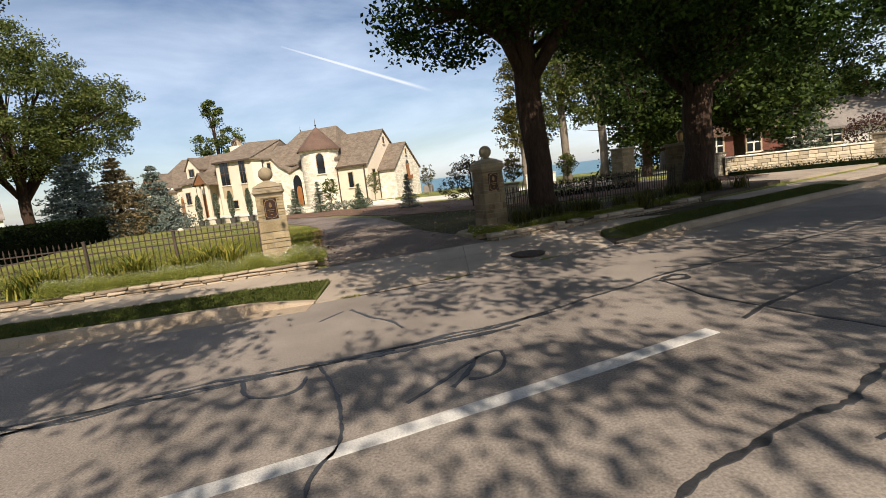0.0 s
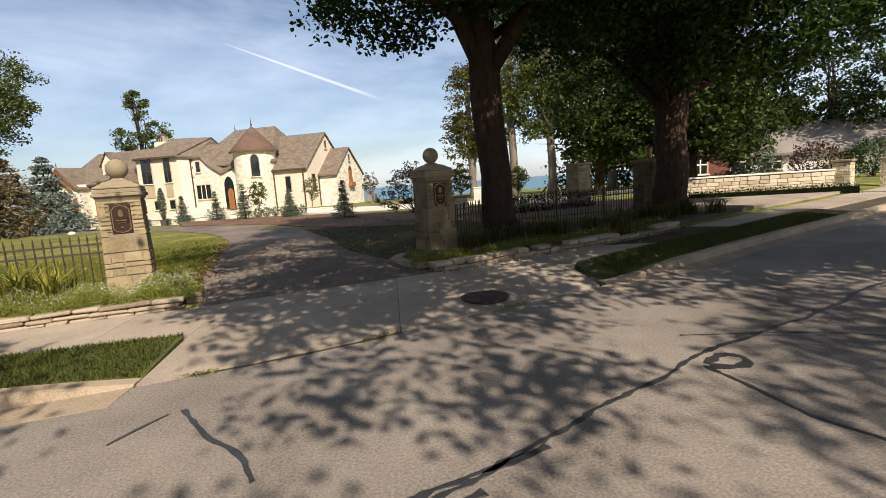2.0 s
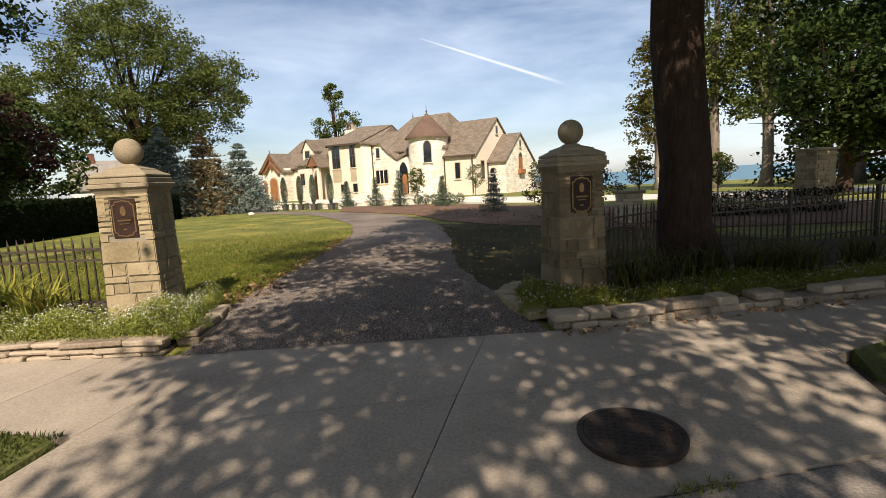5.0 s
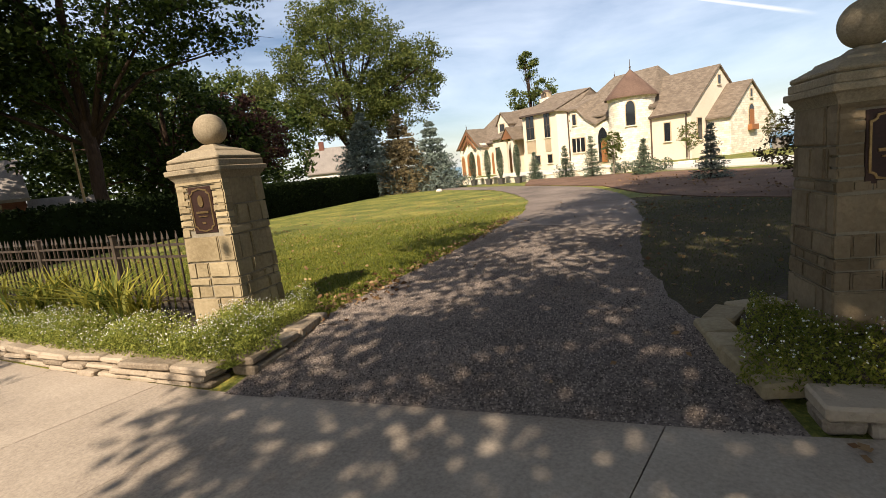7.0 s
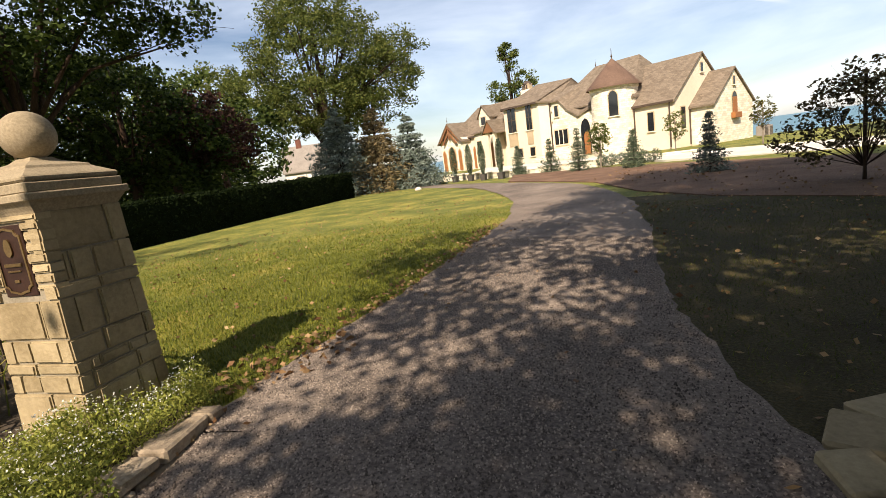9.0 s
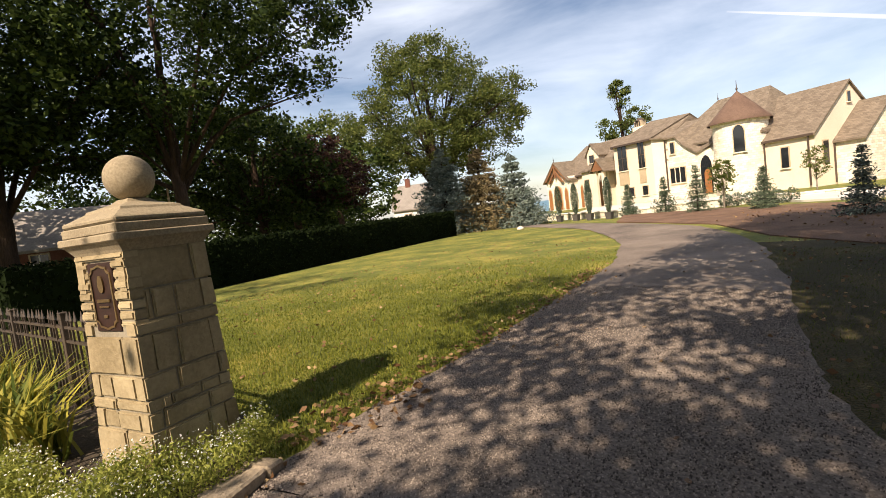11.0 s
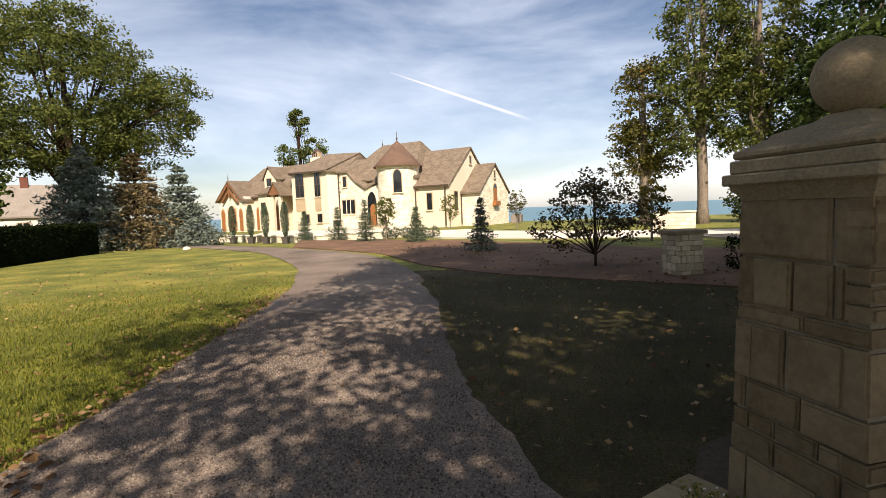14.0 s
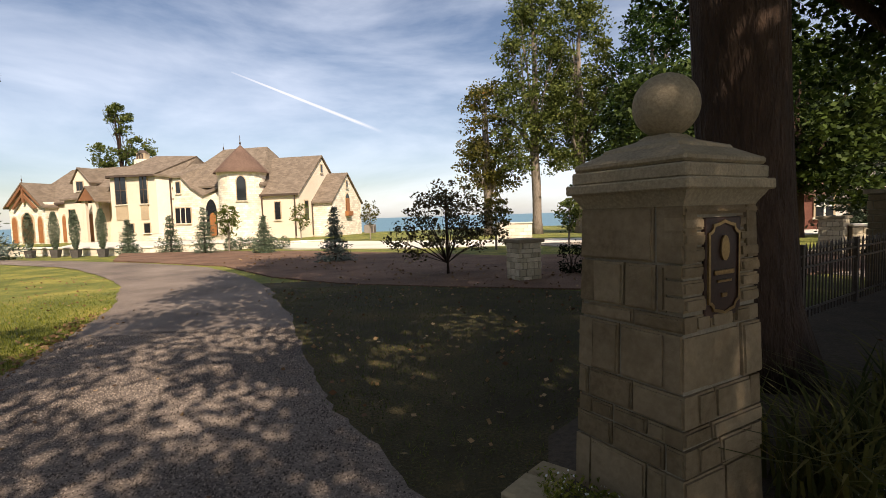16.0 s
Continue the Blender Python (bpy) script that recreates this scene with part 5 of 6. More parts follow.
tree("plum_tree", "purple-leaved ornamental tree behind the hedge", -37, 30.5, 0.0, 0.25, 2.0,
     [(0, 0, 6.3, 3.6, 3.6, 3.0), (2.0, 1.5, 5.0, 2.2, 2.2, 2.0)], 200, 44, 0.45, 0.28, LEAF_PURPLE, 45, limbs=10)
tree("woodland_tree", "yellow-green tree far behind the lawn", -60, 46.5, -0.3, 0.4, 4.0,
     [(0, 0, 13, 5.5, 5.5, 5.0), (-5, -4, 10, 6, 6, 6), (4, 3, 8, 4, 4, 5)], 300, 40, 0.7, 0.45, LEAF_LIGHT, 46, limbs=10)
tree("woodland_tree", "dark green tree in the woodland behind", -48, 34, -0.1, 0.4, 3.0,
     [(0, 0, 8, 6, 6, 6), (-6, -6, 10, 6, 7, 7), (5, 5, 6, 4, 4, 4.5)], 380, 40, 0.65, 0.42, LEAF_DARK, 47, limbs=8)
tree("woodland_tree", "dark tree at the far end of the fence", -43, 5, 0.1, 0.4, 3.0,
     [(0, 0, 12, 7, 8, 8), (4, -8, 11, 6, 6, 7)], 360, 40, 0.7, 0.45, LEAF_DARK, 48, limbs=8)
# by the house and on the right
tree("cottonwood_tree", "slender tree rising behind the house roof", -42, 95, -0.7, 0.35, 9.0,
     [(0, 0, 19, 1.8, 1.8, 2.6), (2.6, 0, 13.5, 2.6, 2.2, 2.6), (-2.2, 0, 13.5, 2.2, 2, 2.2)], 130, 40, 0.5, 0.4, LEAF_LIGHT, 51, limbs=12)
for i, (tx, ty, hh, w, m) in enumerate(((14.1, 55.4, 25.5, 4.2, LEAF_LIGHT), (17.9, 54, 24, 3.9, LEAF_LIGHT), (9.9, 57.5, 16, 3.4, LEAF_TURN), (23.0, 50.5, 21, 4.8, LEAF_MAPLE), (31, 48, 18, 5, LEAF_MAPLE), (22.5, 43, 13, 4.0, LEAF_MAPLE))):
    tree("bluff_tree", ("tall tree at the lake bluff, leaves turning orange" if m == LEAF_TURN else "tall leafy tree with bare lower trunk near the bluff"), tx, ty, -0.45, 0.42, hh * 0.25,
         [(0, 0, hh * 0.62, w * 0.75, w * 0.75, hh * 0.32), (w * 0.5, 0, hh * 0.45, w * 0.6, w * 0.6, hh * 0.22), (-w * 0.45, 0, hh * 0.4, w * 0.5, w * 0.5, hh * 0.2), (0, 0, hh * 0.85, w * 0.45, w * 0.45, hh * 0.13)], 190 if m == LEAF_TURN else 400, 46, 0.5, 0.3, m, 60 + i, BARK_PALE, limbs=16, group="trees on the bluff")
for i, (tx, ty, hh, w) in enumerate(((14, 33, 9, 4), (19, 31, 10, 4.5), (27, 42, 11, 5), (33, 45, 12, 6), (40, 32, 13, 6), (46, 24, 13, 6), (37, 40, 12, 6))):
    tree("garden_tree", "dense green garden tree near the neighbouring house", tx, ty, 0.0, 0.3, 1.8, [(0, 0, hh * 0.6, w * 0.8, w * 0.8, hh * 0.38), (w * 0.4, -1, hh * 0.4, w * 0.6, w * 0.6, hh * 0.25)], 260, 46, 0.5, 0.28, LEAF_DARK, 80 + i, limbs=10, group="garden trees")
tree("japanese_maple", "small spreading Japanese maple with sparse dark red-green leaves", 1.5, 22.4, 0.1, 0.035, 0.16,
     [(0, 0, 1.35, 1.2, 1.1, 0.75), (-0.9, 0, 0.9, 0.7, 0.6, 0.5), (0.9, 0, 1.0, 0.7, 0.6, 0.55), (0.15, 0, 2.0, 0.55, 0.55, 0.45), (-0.5, 0, 1.75, 0.5, 0.5, 0.4)], 190, 22, 0.13, 0.085, LEAF_BRONZE, 71, limbs=26, flare=1.2)
for i, (tx, ty, hh) in enumerate(((-7.4, 53.5, 3.4), (-1.5, 54.1, 3.6), (-8.9, 38.9, 2.6), (4.6, 30.5, 2.3), (8.2, 31.5, 2.2))):
    tree("young_tree", "young staked ornamental tree with thin yellow-green leaves", tx, ty, height(tx, ty), 0.045, hh * 0.3, [(0, 0, hh * 0.68, hh * 0.24, hh * 0.24, hh * 0.34)], 60, 22, 0.13, 0.13, LEAF_LIGHT if i % 2 == 0 else LEAF_TURN, 90 + i, BARK_PALE, limbs=12, group="young trees", flare=1.1)


def conifer(name, label, x, y, z, hgt, rad, mat, seed, tiers=18, per=60, needle=0.16, group="", bare=0.04, taper=0.9, rough=0.16):
    """Spruce: a straight trunk, whorls of drooping boughs, needle sprays along each bough."""
    rng = np.random.default_rng(seed)
    root = thing(name, label, "conifer", group, pose(x, y, z))
    bm = bmesh.new()
    tube(bm, [(0, 0, -0.1), (0, 0, hgt * 0.5), (0, 0, hgt * 0.97)], [rad * 0.07, rad * 0.04, 0.01], 7)
    part("trunk", bm, BARK, root, smooth=True)
    bm = bmesh.new()
    pts = []
    for t in range(tiers):
        f = (t + rng.uniform(-0.3, 0.3)) / tiers
        h = hgt * (bare + (1 - bare) * max(f, 0))
        rr = rad * (1 - max(f, 0)) ** taper * rng.uniform(1 - rough, 1 + rough) + 0.03
        nb = max(4, int(11 * (1 - f) + 3))
        for b in range(nb):
            a = 2 * math.pi * (b + rng.uniform(-0.35, 0.35)) / nb
            ln = rr * rng.uniform(0.7, 1.1)
            tip = Vector((math.cos(a) * ln, math.sin(a) * ln, h - 0.12 * ln + 0.08 * hgt * 0.1))
            if t % 2 == 0:
                tube(bm, [(0, 0, h), tip], [0.012 + 0.004 * rad, 0.004], 4)
            s = rng.uniform(0.15, 1.0, per) ** 0.7
            base = np.array([0, 0, h]) + (np.array(tip) - np.array([0, 0, h])) * s[:, None]
            pts.append(base + rng.normal(size=(per, 3)) * np.array([1, 1, 0.55]) * (0.05 + 0.075 * ln))
    tagged(part("boughs", bm, BARK, root), kind="stuff")
    part("needles", leaf_mesh("needles", np.concatenate(pts), needle, mat, rng, 0.35, 0.3), mat, root)
    return root


conifer("blue_spruce", "dense blue-green spruce at the end of the hedge", -26.2, 34.9, 0.0, 6.4, 3.5, NEEDLE_BLUE, 101, 22, 80, 0.3)
conifer("browning_spruce", "spruce with browning orange-tinged needles", -24.4, 36.8, -0.05, 6.1, 3.4, NEEDLE_BROWN, 102, 20, 80, 0.3)
conifer("blue_spruce", "blue-grey spruce with pointed top beside the drive", -22.5, 38.3, -0.08, 5.4, 2.6, NEEDLE_BLUE, 103, 20, 70, 0.28)
for i, (cx, cy, ch, cr) in enumerate(((-1.85, 27.6, 1.95, 0.62), (-5.7, 33.6, 1.85, 0.65), (-8.9, 35.2, 2.4, 0.75), (-11.3, 37.2, 2.1, 0.7), (-13.9, 38.2, 2.0, 0.6))):
    conifer("young_spruce", "small blue-green spruce planted in bark mulch", cx, cy, 0.1 if cy < 30 else height(cx, cy) + 0.02, ch, cr, NEEDLE_GREEN if i else NEEDLE_BLUE, 110 + i, 18, 20, 0.12, "young spruces", 0.05, 1.15, 0.35)
for i, (cx, cy, ch, cr) in enumerate(((22.9, 31.2, 6.4, 2.2),)):
    conifer("garden_spruce", "green spruce in front of the brick house", cx, cy, 0, ch, cr, NEEDLE_GREEN, 120, 16, 40, 0.28)


def far_woods(name, label, path, depth, hgt, n, seed):
    """Distant undergrowth and tree line: a band of leaf clumps with an uneven top."""
    r = np.random.default_rng(seed)
    p = np.array(path, dtype=float)
    seg = np.r_[0, np.cumsum(np.hypot(*np.diff(p, axis=0).T))]
    s = r.uniform(0, seg[-1], n)
    top = hgt * (0.7 + 0.3 * np.sin(s * 0.31 + seed) * np.sin(s * 0.17) + 0.12 * np.sin(s * 1.7))
    q = np.stack([np.interp(s, seg, p[:, 0]), np.interp(s, seg, p[:, 1])], 1) + r.normal(size=(n, 2)) * depth
    z = r.uniform(0, 1, n) ** 0.8 * top - 0.3
    c = np.c_[q, z]
    pts = np.repeat(c, 26, axis=0) + r.normal(size=(n * 26, 3)) * 0.5
    ob = part(name, leaf_mesh(name, pts, 0.42, LEAF_DARK, r, 0.2, 0.7), LEAF_DARK)
    tagged(ob, label, "woodland", kind="stuff")


far_woods("far_woods", "dark woodland undergrowth beyond the hedge", [(-52, -8), (-56, 12), (-54, 30), (-64, 44), (-80, 62)], 2.2, 9.5, 1700, 3)
far_woods("far_woods", "dark shrubs and trees behind the neighbouring houses", [(22, 62), (32, 54), (44, 44), (54, 30), (66, 20)], 2.0, 8.0, 800, 5)


# ---- hedges and shrubs ----
def leafy_block(name, label, path, width, hgt, z, mat, seed, density=260, leaf=0.09, core=LEAF_YEW, rough=0.05):
    """A clipped hedge: a solid core with a skin of small leaves."""
    rng = np.random.default_rng(seed)
    root = thing(name, label, "hedge")
    p = np.array(path, dtype=float)
    bm = bmesh.new()
    pts = []
    for a, b in zip(p, p[1:]):
        d = (b - a) / np.hypot(*(b - a))
        n = np.array([-d[1], d[0]]) * width / 2
        prism(bm, [tuple(a - n * 0.92), tuple(b - n * 0.92), tuple(b + n * 0.92), tuple(a + n * 0.92)], z - 0.05, z + hgt - 0.06)
        ln = np.hypot(*(b - a))
        for area, kind in ((ln * hgt, -1), (ln * hgt, 1), (ln * width, 0), (width * hgt, 2), (width * hgt, 3)):
            m = int(area * density)
            s, u = rng.uniform(0, 1, m), rng.uniform(0, 1, m)
            if kind in (-1, 1):
                q = a + (b - a) * s[:, None] + n * kind
                zz = z + hgt * u
            elif kind == 0:
                q = a + (b - a) * s[:, None] + n * (2 * u - 1)[:, None]
                zz = np.full(m, z + hgt)
            else:
                q = (a if kind == 2 else b) + n * (2 * s - 1)[:, None]
                zz = z + hgt * u
            pts.append(np.c_[q, zz] + rng.normal(size=(m, 3)) * rough)
    part("core", bm, mat, root)
    part("leaves", leaf_mesh("leaves", np.concatenate(pts), leaf, mat, rng), mat, root)
    return root


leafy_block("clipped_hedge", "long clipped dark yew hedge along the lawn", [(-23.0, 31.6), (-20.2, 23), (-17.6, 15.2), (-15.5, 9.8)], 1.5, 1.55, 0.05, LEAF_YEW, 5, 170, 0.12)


def shrub(name, label, x, y, z, rx, rz, mat, seed, n=900, leaf=0.07, group="", square=False):
    rng = np.random.default_rng(seed)
    root = thing(name, label, "shrub", group, pose(x, y, z))
    d = rng.normal(size=(n, 3))
    d /= np.linalg.norm(d, axis=1)[:, None]
    if square:
        d = np.sign(d) * np.abs(d) ** 0.5
    r = rng.uniform(0.5, 1.0, (n, 1)) ** 0.4 * (1 + 0.12 * rng.normal(size=(n, 1)))
    pts = d * r * np.array([rx, rx, rz]) + np.array([0, 0, rz])
    bm = bmesh.new()
    for k in range(7):
        e = pts[k]
        tube(bm, [(0, 0, -0.05), (e[0] * 0.4, e[1] * 0.4, e[2] * 0.6), tuple(e * 0.9)], [0.02, 0.014, 0.005], 5)
    part("stems", bm, BARK, root)
    part("leaves", leaf_mesh("leaves", pts, leaf, mat, rng), mat, root)
    return root


for i in range(8):
    fx = 4.4 + i * 0.62
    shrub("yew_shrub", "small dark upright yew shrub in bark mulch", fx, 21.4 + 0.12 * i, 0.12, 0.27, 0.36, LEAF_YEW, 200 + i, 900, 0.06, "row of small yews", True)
for i in range(6):
    shrub("box_shrub", "round clipped green shrub before the terrace", -9.9 + 0.75 * i, 42.2 - 0.4 * i, height(0, 42) + 0.01, 0.36, 0.4, NEEDLE_GREEN, 220 + i, 500, 0.09, "round shrubs")
for i, (sx, sy) in enumerate(((26.8, 30.5), (29.6, 29.4))):
    shrub("garden_shrub", "rounded reddish garden shrub by the neighbour's wall", sx, sy, 0.2, 1.4, 1.1, LEAF_PURPLE if i == 0 else LEAF_MAPLE, 240 + i, 1500, 0.16)


shrub("pale_shrub", "round pale grey-green shrub behind the distant fence", -33.6, 13.4, 0.05, 1.5, 0.75, NEEDLE_BLUE, 250, 1600, 0.13)


def planter(x, y, z, seed):
    """Square dark pot with a columnar evergreen."""
    rng = np.random.default_rng(seed)
    root = thing("potted_evergreen", "narrow columnar evergreen in a dark square pot", "potted plant", "potted evergreens", pose(x, y, z))
    bm = bmesh.new()
    lo = [bm.verts.new((sx * 0.16, sy * 0.16, 0)) for sx, sy in ((-1, -1), (1, -1), (1, 1), (-1, 1))]
    hi = [bm.verts.new((sx * 0.21, sy * 0.21, 0.44)) for sx, sy in ((-1, -1), (1, -1), (1, 1), (-1, 1))]
    bm.faces.new(hi), bm.faces.new(lo[::-1])
    for i in range(4):
        bm.faces.new((lo[i], lo[(i + 1) % 4], hi[(i + 1) % 4], hi[i]))
    part("pot", bm, GREYPOT, root)
    f = rng.uniform(0, 1, 2600)
    a = rng.uniform(0, 2 * np.pi, 2600)
    r = (0.27 * np.sin(np.pi * np.clip(f, 0.04, 0.97)) ** 0.5) * rng.uniform(0.02, 1.05, 2600) ** 0.5
    part("foliage", leaf_mesh("foliage", np.stack([r * np.cos(a), r * np.sin(a), 0.44 + 2.15 * f], 1), 0.1, NEEDLE_GREEN, rng, 0.0, 0.4), NEEDLE_GREEN, root)


for i, (px, py) in enumerate(((-20.4, 40.6), (-18.6, 39.9), (-16.95, 38.9), (-15.2, 38.2))):
    planter(px, py, height(px, py), 260 + i)


# ---- terrace, forecourt and far low walls ----
def low_wall(name, label, a, b, z, hgt, thick, mat=PALESTONE, cap=True):
    root = thing(name, label, "garden wall")
    d = Vector((b[0] - a[0], b[1] - a[1]))
    m = pose(a[0], a[1], z, 0, 0, math.degrees(math.atan2(d.y, d.x)))
    body = part("wall_body", boxed(0, d.length, -thick / 2, thick / 2, -0.4, hgt - 0.09, 0.01), mat, root)
    body.matrix_world = m
    if cap:
        c = part("coping", boxed(-0.04, d.length + 0.04, -thick / 2 - 0.05, thick / 2 + 0.05, hgt - 0.09, hgt, 0.015), CAPSTONE if mat != PALESTONE else PALESTONE, root)
        c.matrix_world = m
    return root


low_wall("terrace_wall", "low pale stone terrace wall before the house", (-25.5, 45.6), (-13.9, 38.9), -0.25, 0.62, 0.4)
low_wall("terrace_wall", "low pale stone terrace wall before the house", (-13.7, 39.2), (-9.5, 43.2), -0.25, 0.62, 0.4)
low_wall("terrace_wall", "low pale stone terrace wall before the house", (-9.5, 43.6), (-4.4, 44.5), -0.3, 0.5, 0.4)
low_wall("terrace_wall", "short pale garden wall by the bluff lawn", (7.9, 45.4), (10.4, 44.6), -0.25, 1.2, 0.8)
forecourt = part("forecourt", prism(bmesh.new(), [(-24, 47.5), (-13.6, 41), (-9.4, 45), (-5.5, 39.0), (1.2, 34.6), (6.4, 33.5), (13, 33.2), (30, 34), (30, 38.2), (13, 38), (7.3, 39.2), (1.3, 42.3), (-7.2, 47.8), (-12, 55), (-30, 62)], -0.6, 0.03), PALE_CONCRETE)
tagged(forecourt, "pale concrete forecourt in front of the house", "driveway", kind="structure")


def stone_pier(x, y, z, w, hgt, turn, mat, label, seed, cap=CAPSTONE, lantern=False):
    r = random.Random(seed)
    root = thing("stone_pier", label, "pillar", "", pose(x, y, z, 0, 0, turn))
    part("mortar_core", boxed(-w / 2 + 0.02, w / 2 - 0.02, -w / 2 + 0.02, w / 2 - 0.02, -0.2, hgt - 0.08), MORTAR, root)
    zz = 0.0
    ci = 0
    while zz < hgt - 0.12:
        hh = min(r.uniform(0.09, 0.17), hgt - 0.085 - zz)
        for face in range(4):
            full = (ci + face) % 2
            a, b = (-w / 2, w / 2) if full else (-w / 2 + 0.08, w / 2 - 0.08)
            n = r.choice((2, 3))
            cuts = [a + (b - a) * k / n + (r.uniform(-0.05, 0.05) if 0 < k < n else 0) for k in range(n + 1)]
            for p, q in zip(cuts, cuts[1:]):
                s = part("stone", boxed(p + 0.005, q - 0.005, -w / 2 - r.uniform(0, 0.015), -w / 2 + 0.07, zz + 0.005, zz + hh - 0.005, 0.008), mat, root)
                s.matrix_local = pose(0, 0, 0, 0, 0, 90 * face)
        zz += hh
        ci += 1
    part("cap", boxed(-w / 2 - 0.06, w / 2 + 0.06, -w / 2 - 0.06, w / 2 + 0.06, hgt - 0.085, hgt, 0.012), cap, root)
    if lantern:
        part("lantern", lathe(bmesh.new(), [(0, hgt), (0.1, hgt), (0.06, hgt + 0.05), (0.09, hgt + 0.08), (0.12, hgt + 0.34), (0.14, hgt + 0.36), (0.03, hgt + 0.46), (0, hgt + 0.5)], 8), BRASS, root)
    return root


PALE_PIECE = speckled("pale_block_stone", (0.40, 0.33, 0.22), (0.66, 0.56, 0.40), (1.5, 14.0), 0.85, 0.6, 0.02, vary=0.4)
stone_pier(3.05, 20.8, 0.12, 0.56, 0.92, 18, PALE_PIECE, "short pale stone pier with flat slate cap in mulch", 31)
stone_pier(10.0, 26.4, 0.05, 0.85, 2.0, 25, STONE, "square stone pier with flat cap beside the inner drive", 32)
stone_pier(9.0, 17.7, 0.1, 0.72, 1.75, 30, STONE_SHADED, "dark square stone pier with lantern at the fence end", 33, lantern=True)
stone_pier(-38.6, 9.3, 0.05, 0.7, 1.6, 20, STONE, "shaded square stone pier ending the distant fence", 37)
stone_pier(13.3, 23.3, 0.0, 0.6, 1.25, 30, PALE_PIECE, "pale square stone pier ending a garden wall", 34)
stone_pier(19.0, 20.7, 0.0, 0.6, 1.35, 30, PALE_PIECE, "pale square stone pier ending a garden wall", 35)
stone_pier(22.6, 22.0, 0.0, 0.6, 1.3, 30, PALE_PIECE, "pale square stone pier beside the pole", 36)


def rubble_wall(a, b, z, hgt, seed, label):
    """Squared rubble laid in courses: real stones, joined, over a mortar core."""
    r = random.Random(seed)
    root = thing("rubble_wall", label, "garden wall")
    d = Vector((b[0] - a[0], b[1] - a[1]))
    m = pose(a[0], a[1], z, 0, 0, math.degrees(math.atan2(d.y, d.x)))
    core = part("mortar_core", boxed(0, d.length, -0.18, 0.18, -0.2, hgt - 0.07), MORTAR, root)
    core.matrix_world = m
    zz = 0.0
    while zz < hgt - 0.1:
        hh = min(r.uniform(0.1, 0.2), hgt - 0.07 - zz)
        s = 0.0
        while s < d.length:
            ln = r.uniform(0.2, 0.55)
            e = min(s + ln, d.length)
            st = part("stone", boxed(s + 0.008, e - 0.008, -0.2 - r.uniform(0, 0.025), -0.1, zz + 0.007, zz + hh - 0.007, 0.012), PALE_PIECE, root)
            st.matrix_world = m
            s = e
        zz += hh
    cp = part("coping", boxed(-0.03, d.length + 0.03, -0.25, 0.25, hgt - 0.07, hgt, 0.015), PALESTONE, root)
    cp.matrix_world = m


rubble_wall((13.6, 23.1), (18.7, 20.9), 0.0, 1.0, 41, "long pale squared-stone garden wall in sunlight")
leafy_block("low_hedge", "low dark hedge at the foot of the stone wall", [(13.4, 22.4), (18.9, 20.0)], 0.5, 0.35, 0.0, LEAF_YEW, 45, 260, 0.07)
side_drive = part("side_drive", prism(bmesh.new(), [(9.6, 17.9), (12.4, 16.9), (20, 21.0), (26, 27), (22, 27), (14, 24.5), (11.2, 28), (10.6, 33.4), (6.6, 33.4), (8.8, 27)], -0.2, 0.118), CONCRETE)
tagged(side_drive, "pale second driveway beside the stone walls", "driveway", kind="structure")


# ---- poles and wires ----
def pole(x, y, z, hgt, r, label, name="utility_pole", mat=None, lean=(0, 0)):
    root = thing(name, label, "pole", m=pose(x, y, z))
    bm = bmesh.new()
    tube(bm, [(0, 0, -0.3), (lean[0] * hgt / 2, 0, hgt / 2), (lean[0] * hgt, 0, hgt)], [r, r * 0.88, r * 0.75], 12)
    part("shaft", bm, mat or POLEWOOD, root, smooth=True)
    if name == "utility_pole":
        part("crossarm", boxed(-0.9, 0.9, -0.06, 0.06, hgt - 1.0, hgt - 0.85, 0.01), POLEWOOD, root)
        for sx in (-0.8, -0.4, 0.4, 0.8):
            part("insulator", lathe(bmesh.new(), [(0, hgt - 0.85), (0.05, hgt - 0.85), (0.03, hgt - 0.75), (0.055, hgt - 0.7), (0, hgt - 0.66)], 8, sx, 0), GREYPOT, root)
    return root


pole(19.8, 19.35, 0.0, 9.5, 0.14, "tall weathered wooden utility pole by the pavement")
pole(-31.0, 17.8, 0.1, 5.0, 0.07, "pale slender wooden post beyond the hedge", "garden_post", OLDWOOD)
for dz, dx in ((8.75, -0.8), (8.75, 0.8), (7.4, 0.0)):
    bm = bmesh.new()
    a, b = Vector((19.8 + dx, 19.35, dz)), Vector((62 + dx, 42, dz - 0.2))
    tube(bm, [a.lerp(b, f) - Vector((0, 0, 1.2 * math.sin(math.pi * f))) for f in np.linspace(0, 1, 14)], [0.012] * 14, 5)
    tagged(part("overhead_wire", bm, IRON), "thin black overhead wire running from the pole", "wire", "overhead wires")


# ---- neighbouring houses ----
def plain_house(name, label, x, y, z, turn, w, d, ze, zr, wall_mat, roof_mat, wins, chimney=False):
    root = thing(name, label, "house", m=pose(x, y, z, 0, 0, turn))
    part("wall", gable_block(-w / 2, w / 2, 0, d, ze, zr), wall_mat, root)
    roof_solid(gable_roof(-w / 2, w / 2, 0, d, ze, zr + 0.2), roof_mat, "roof", root)
    for u, zz, ww, hh in wins:
        window(root, u, -0.02, zz, ww, hh, bars=(2, 2), frame_mat=SIDING)
    if chimney:
        part("chimney", boxed(-w / 4, -w / 4 + 0.9, d / 2 - 0.4, d / 2 + 0.4, ze, zr + 1.3, 0.03), BRICK, root)
    return root


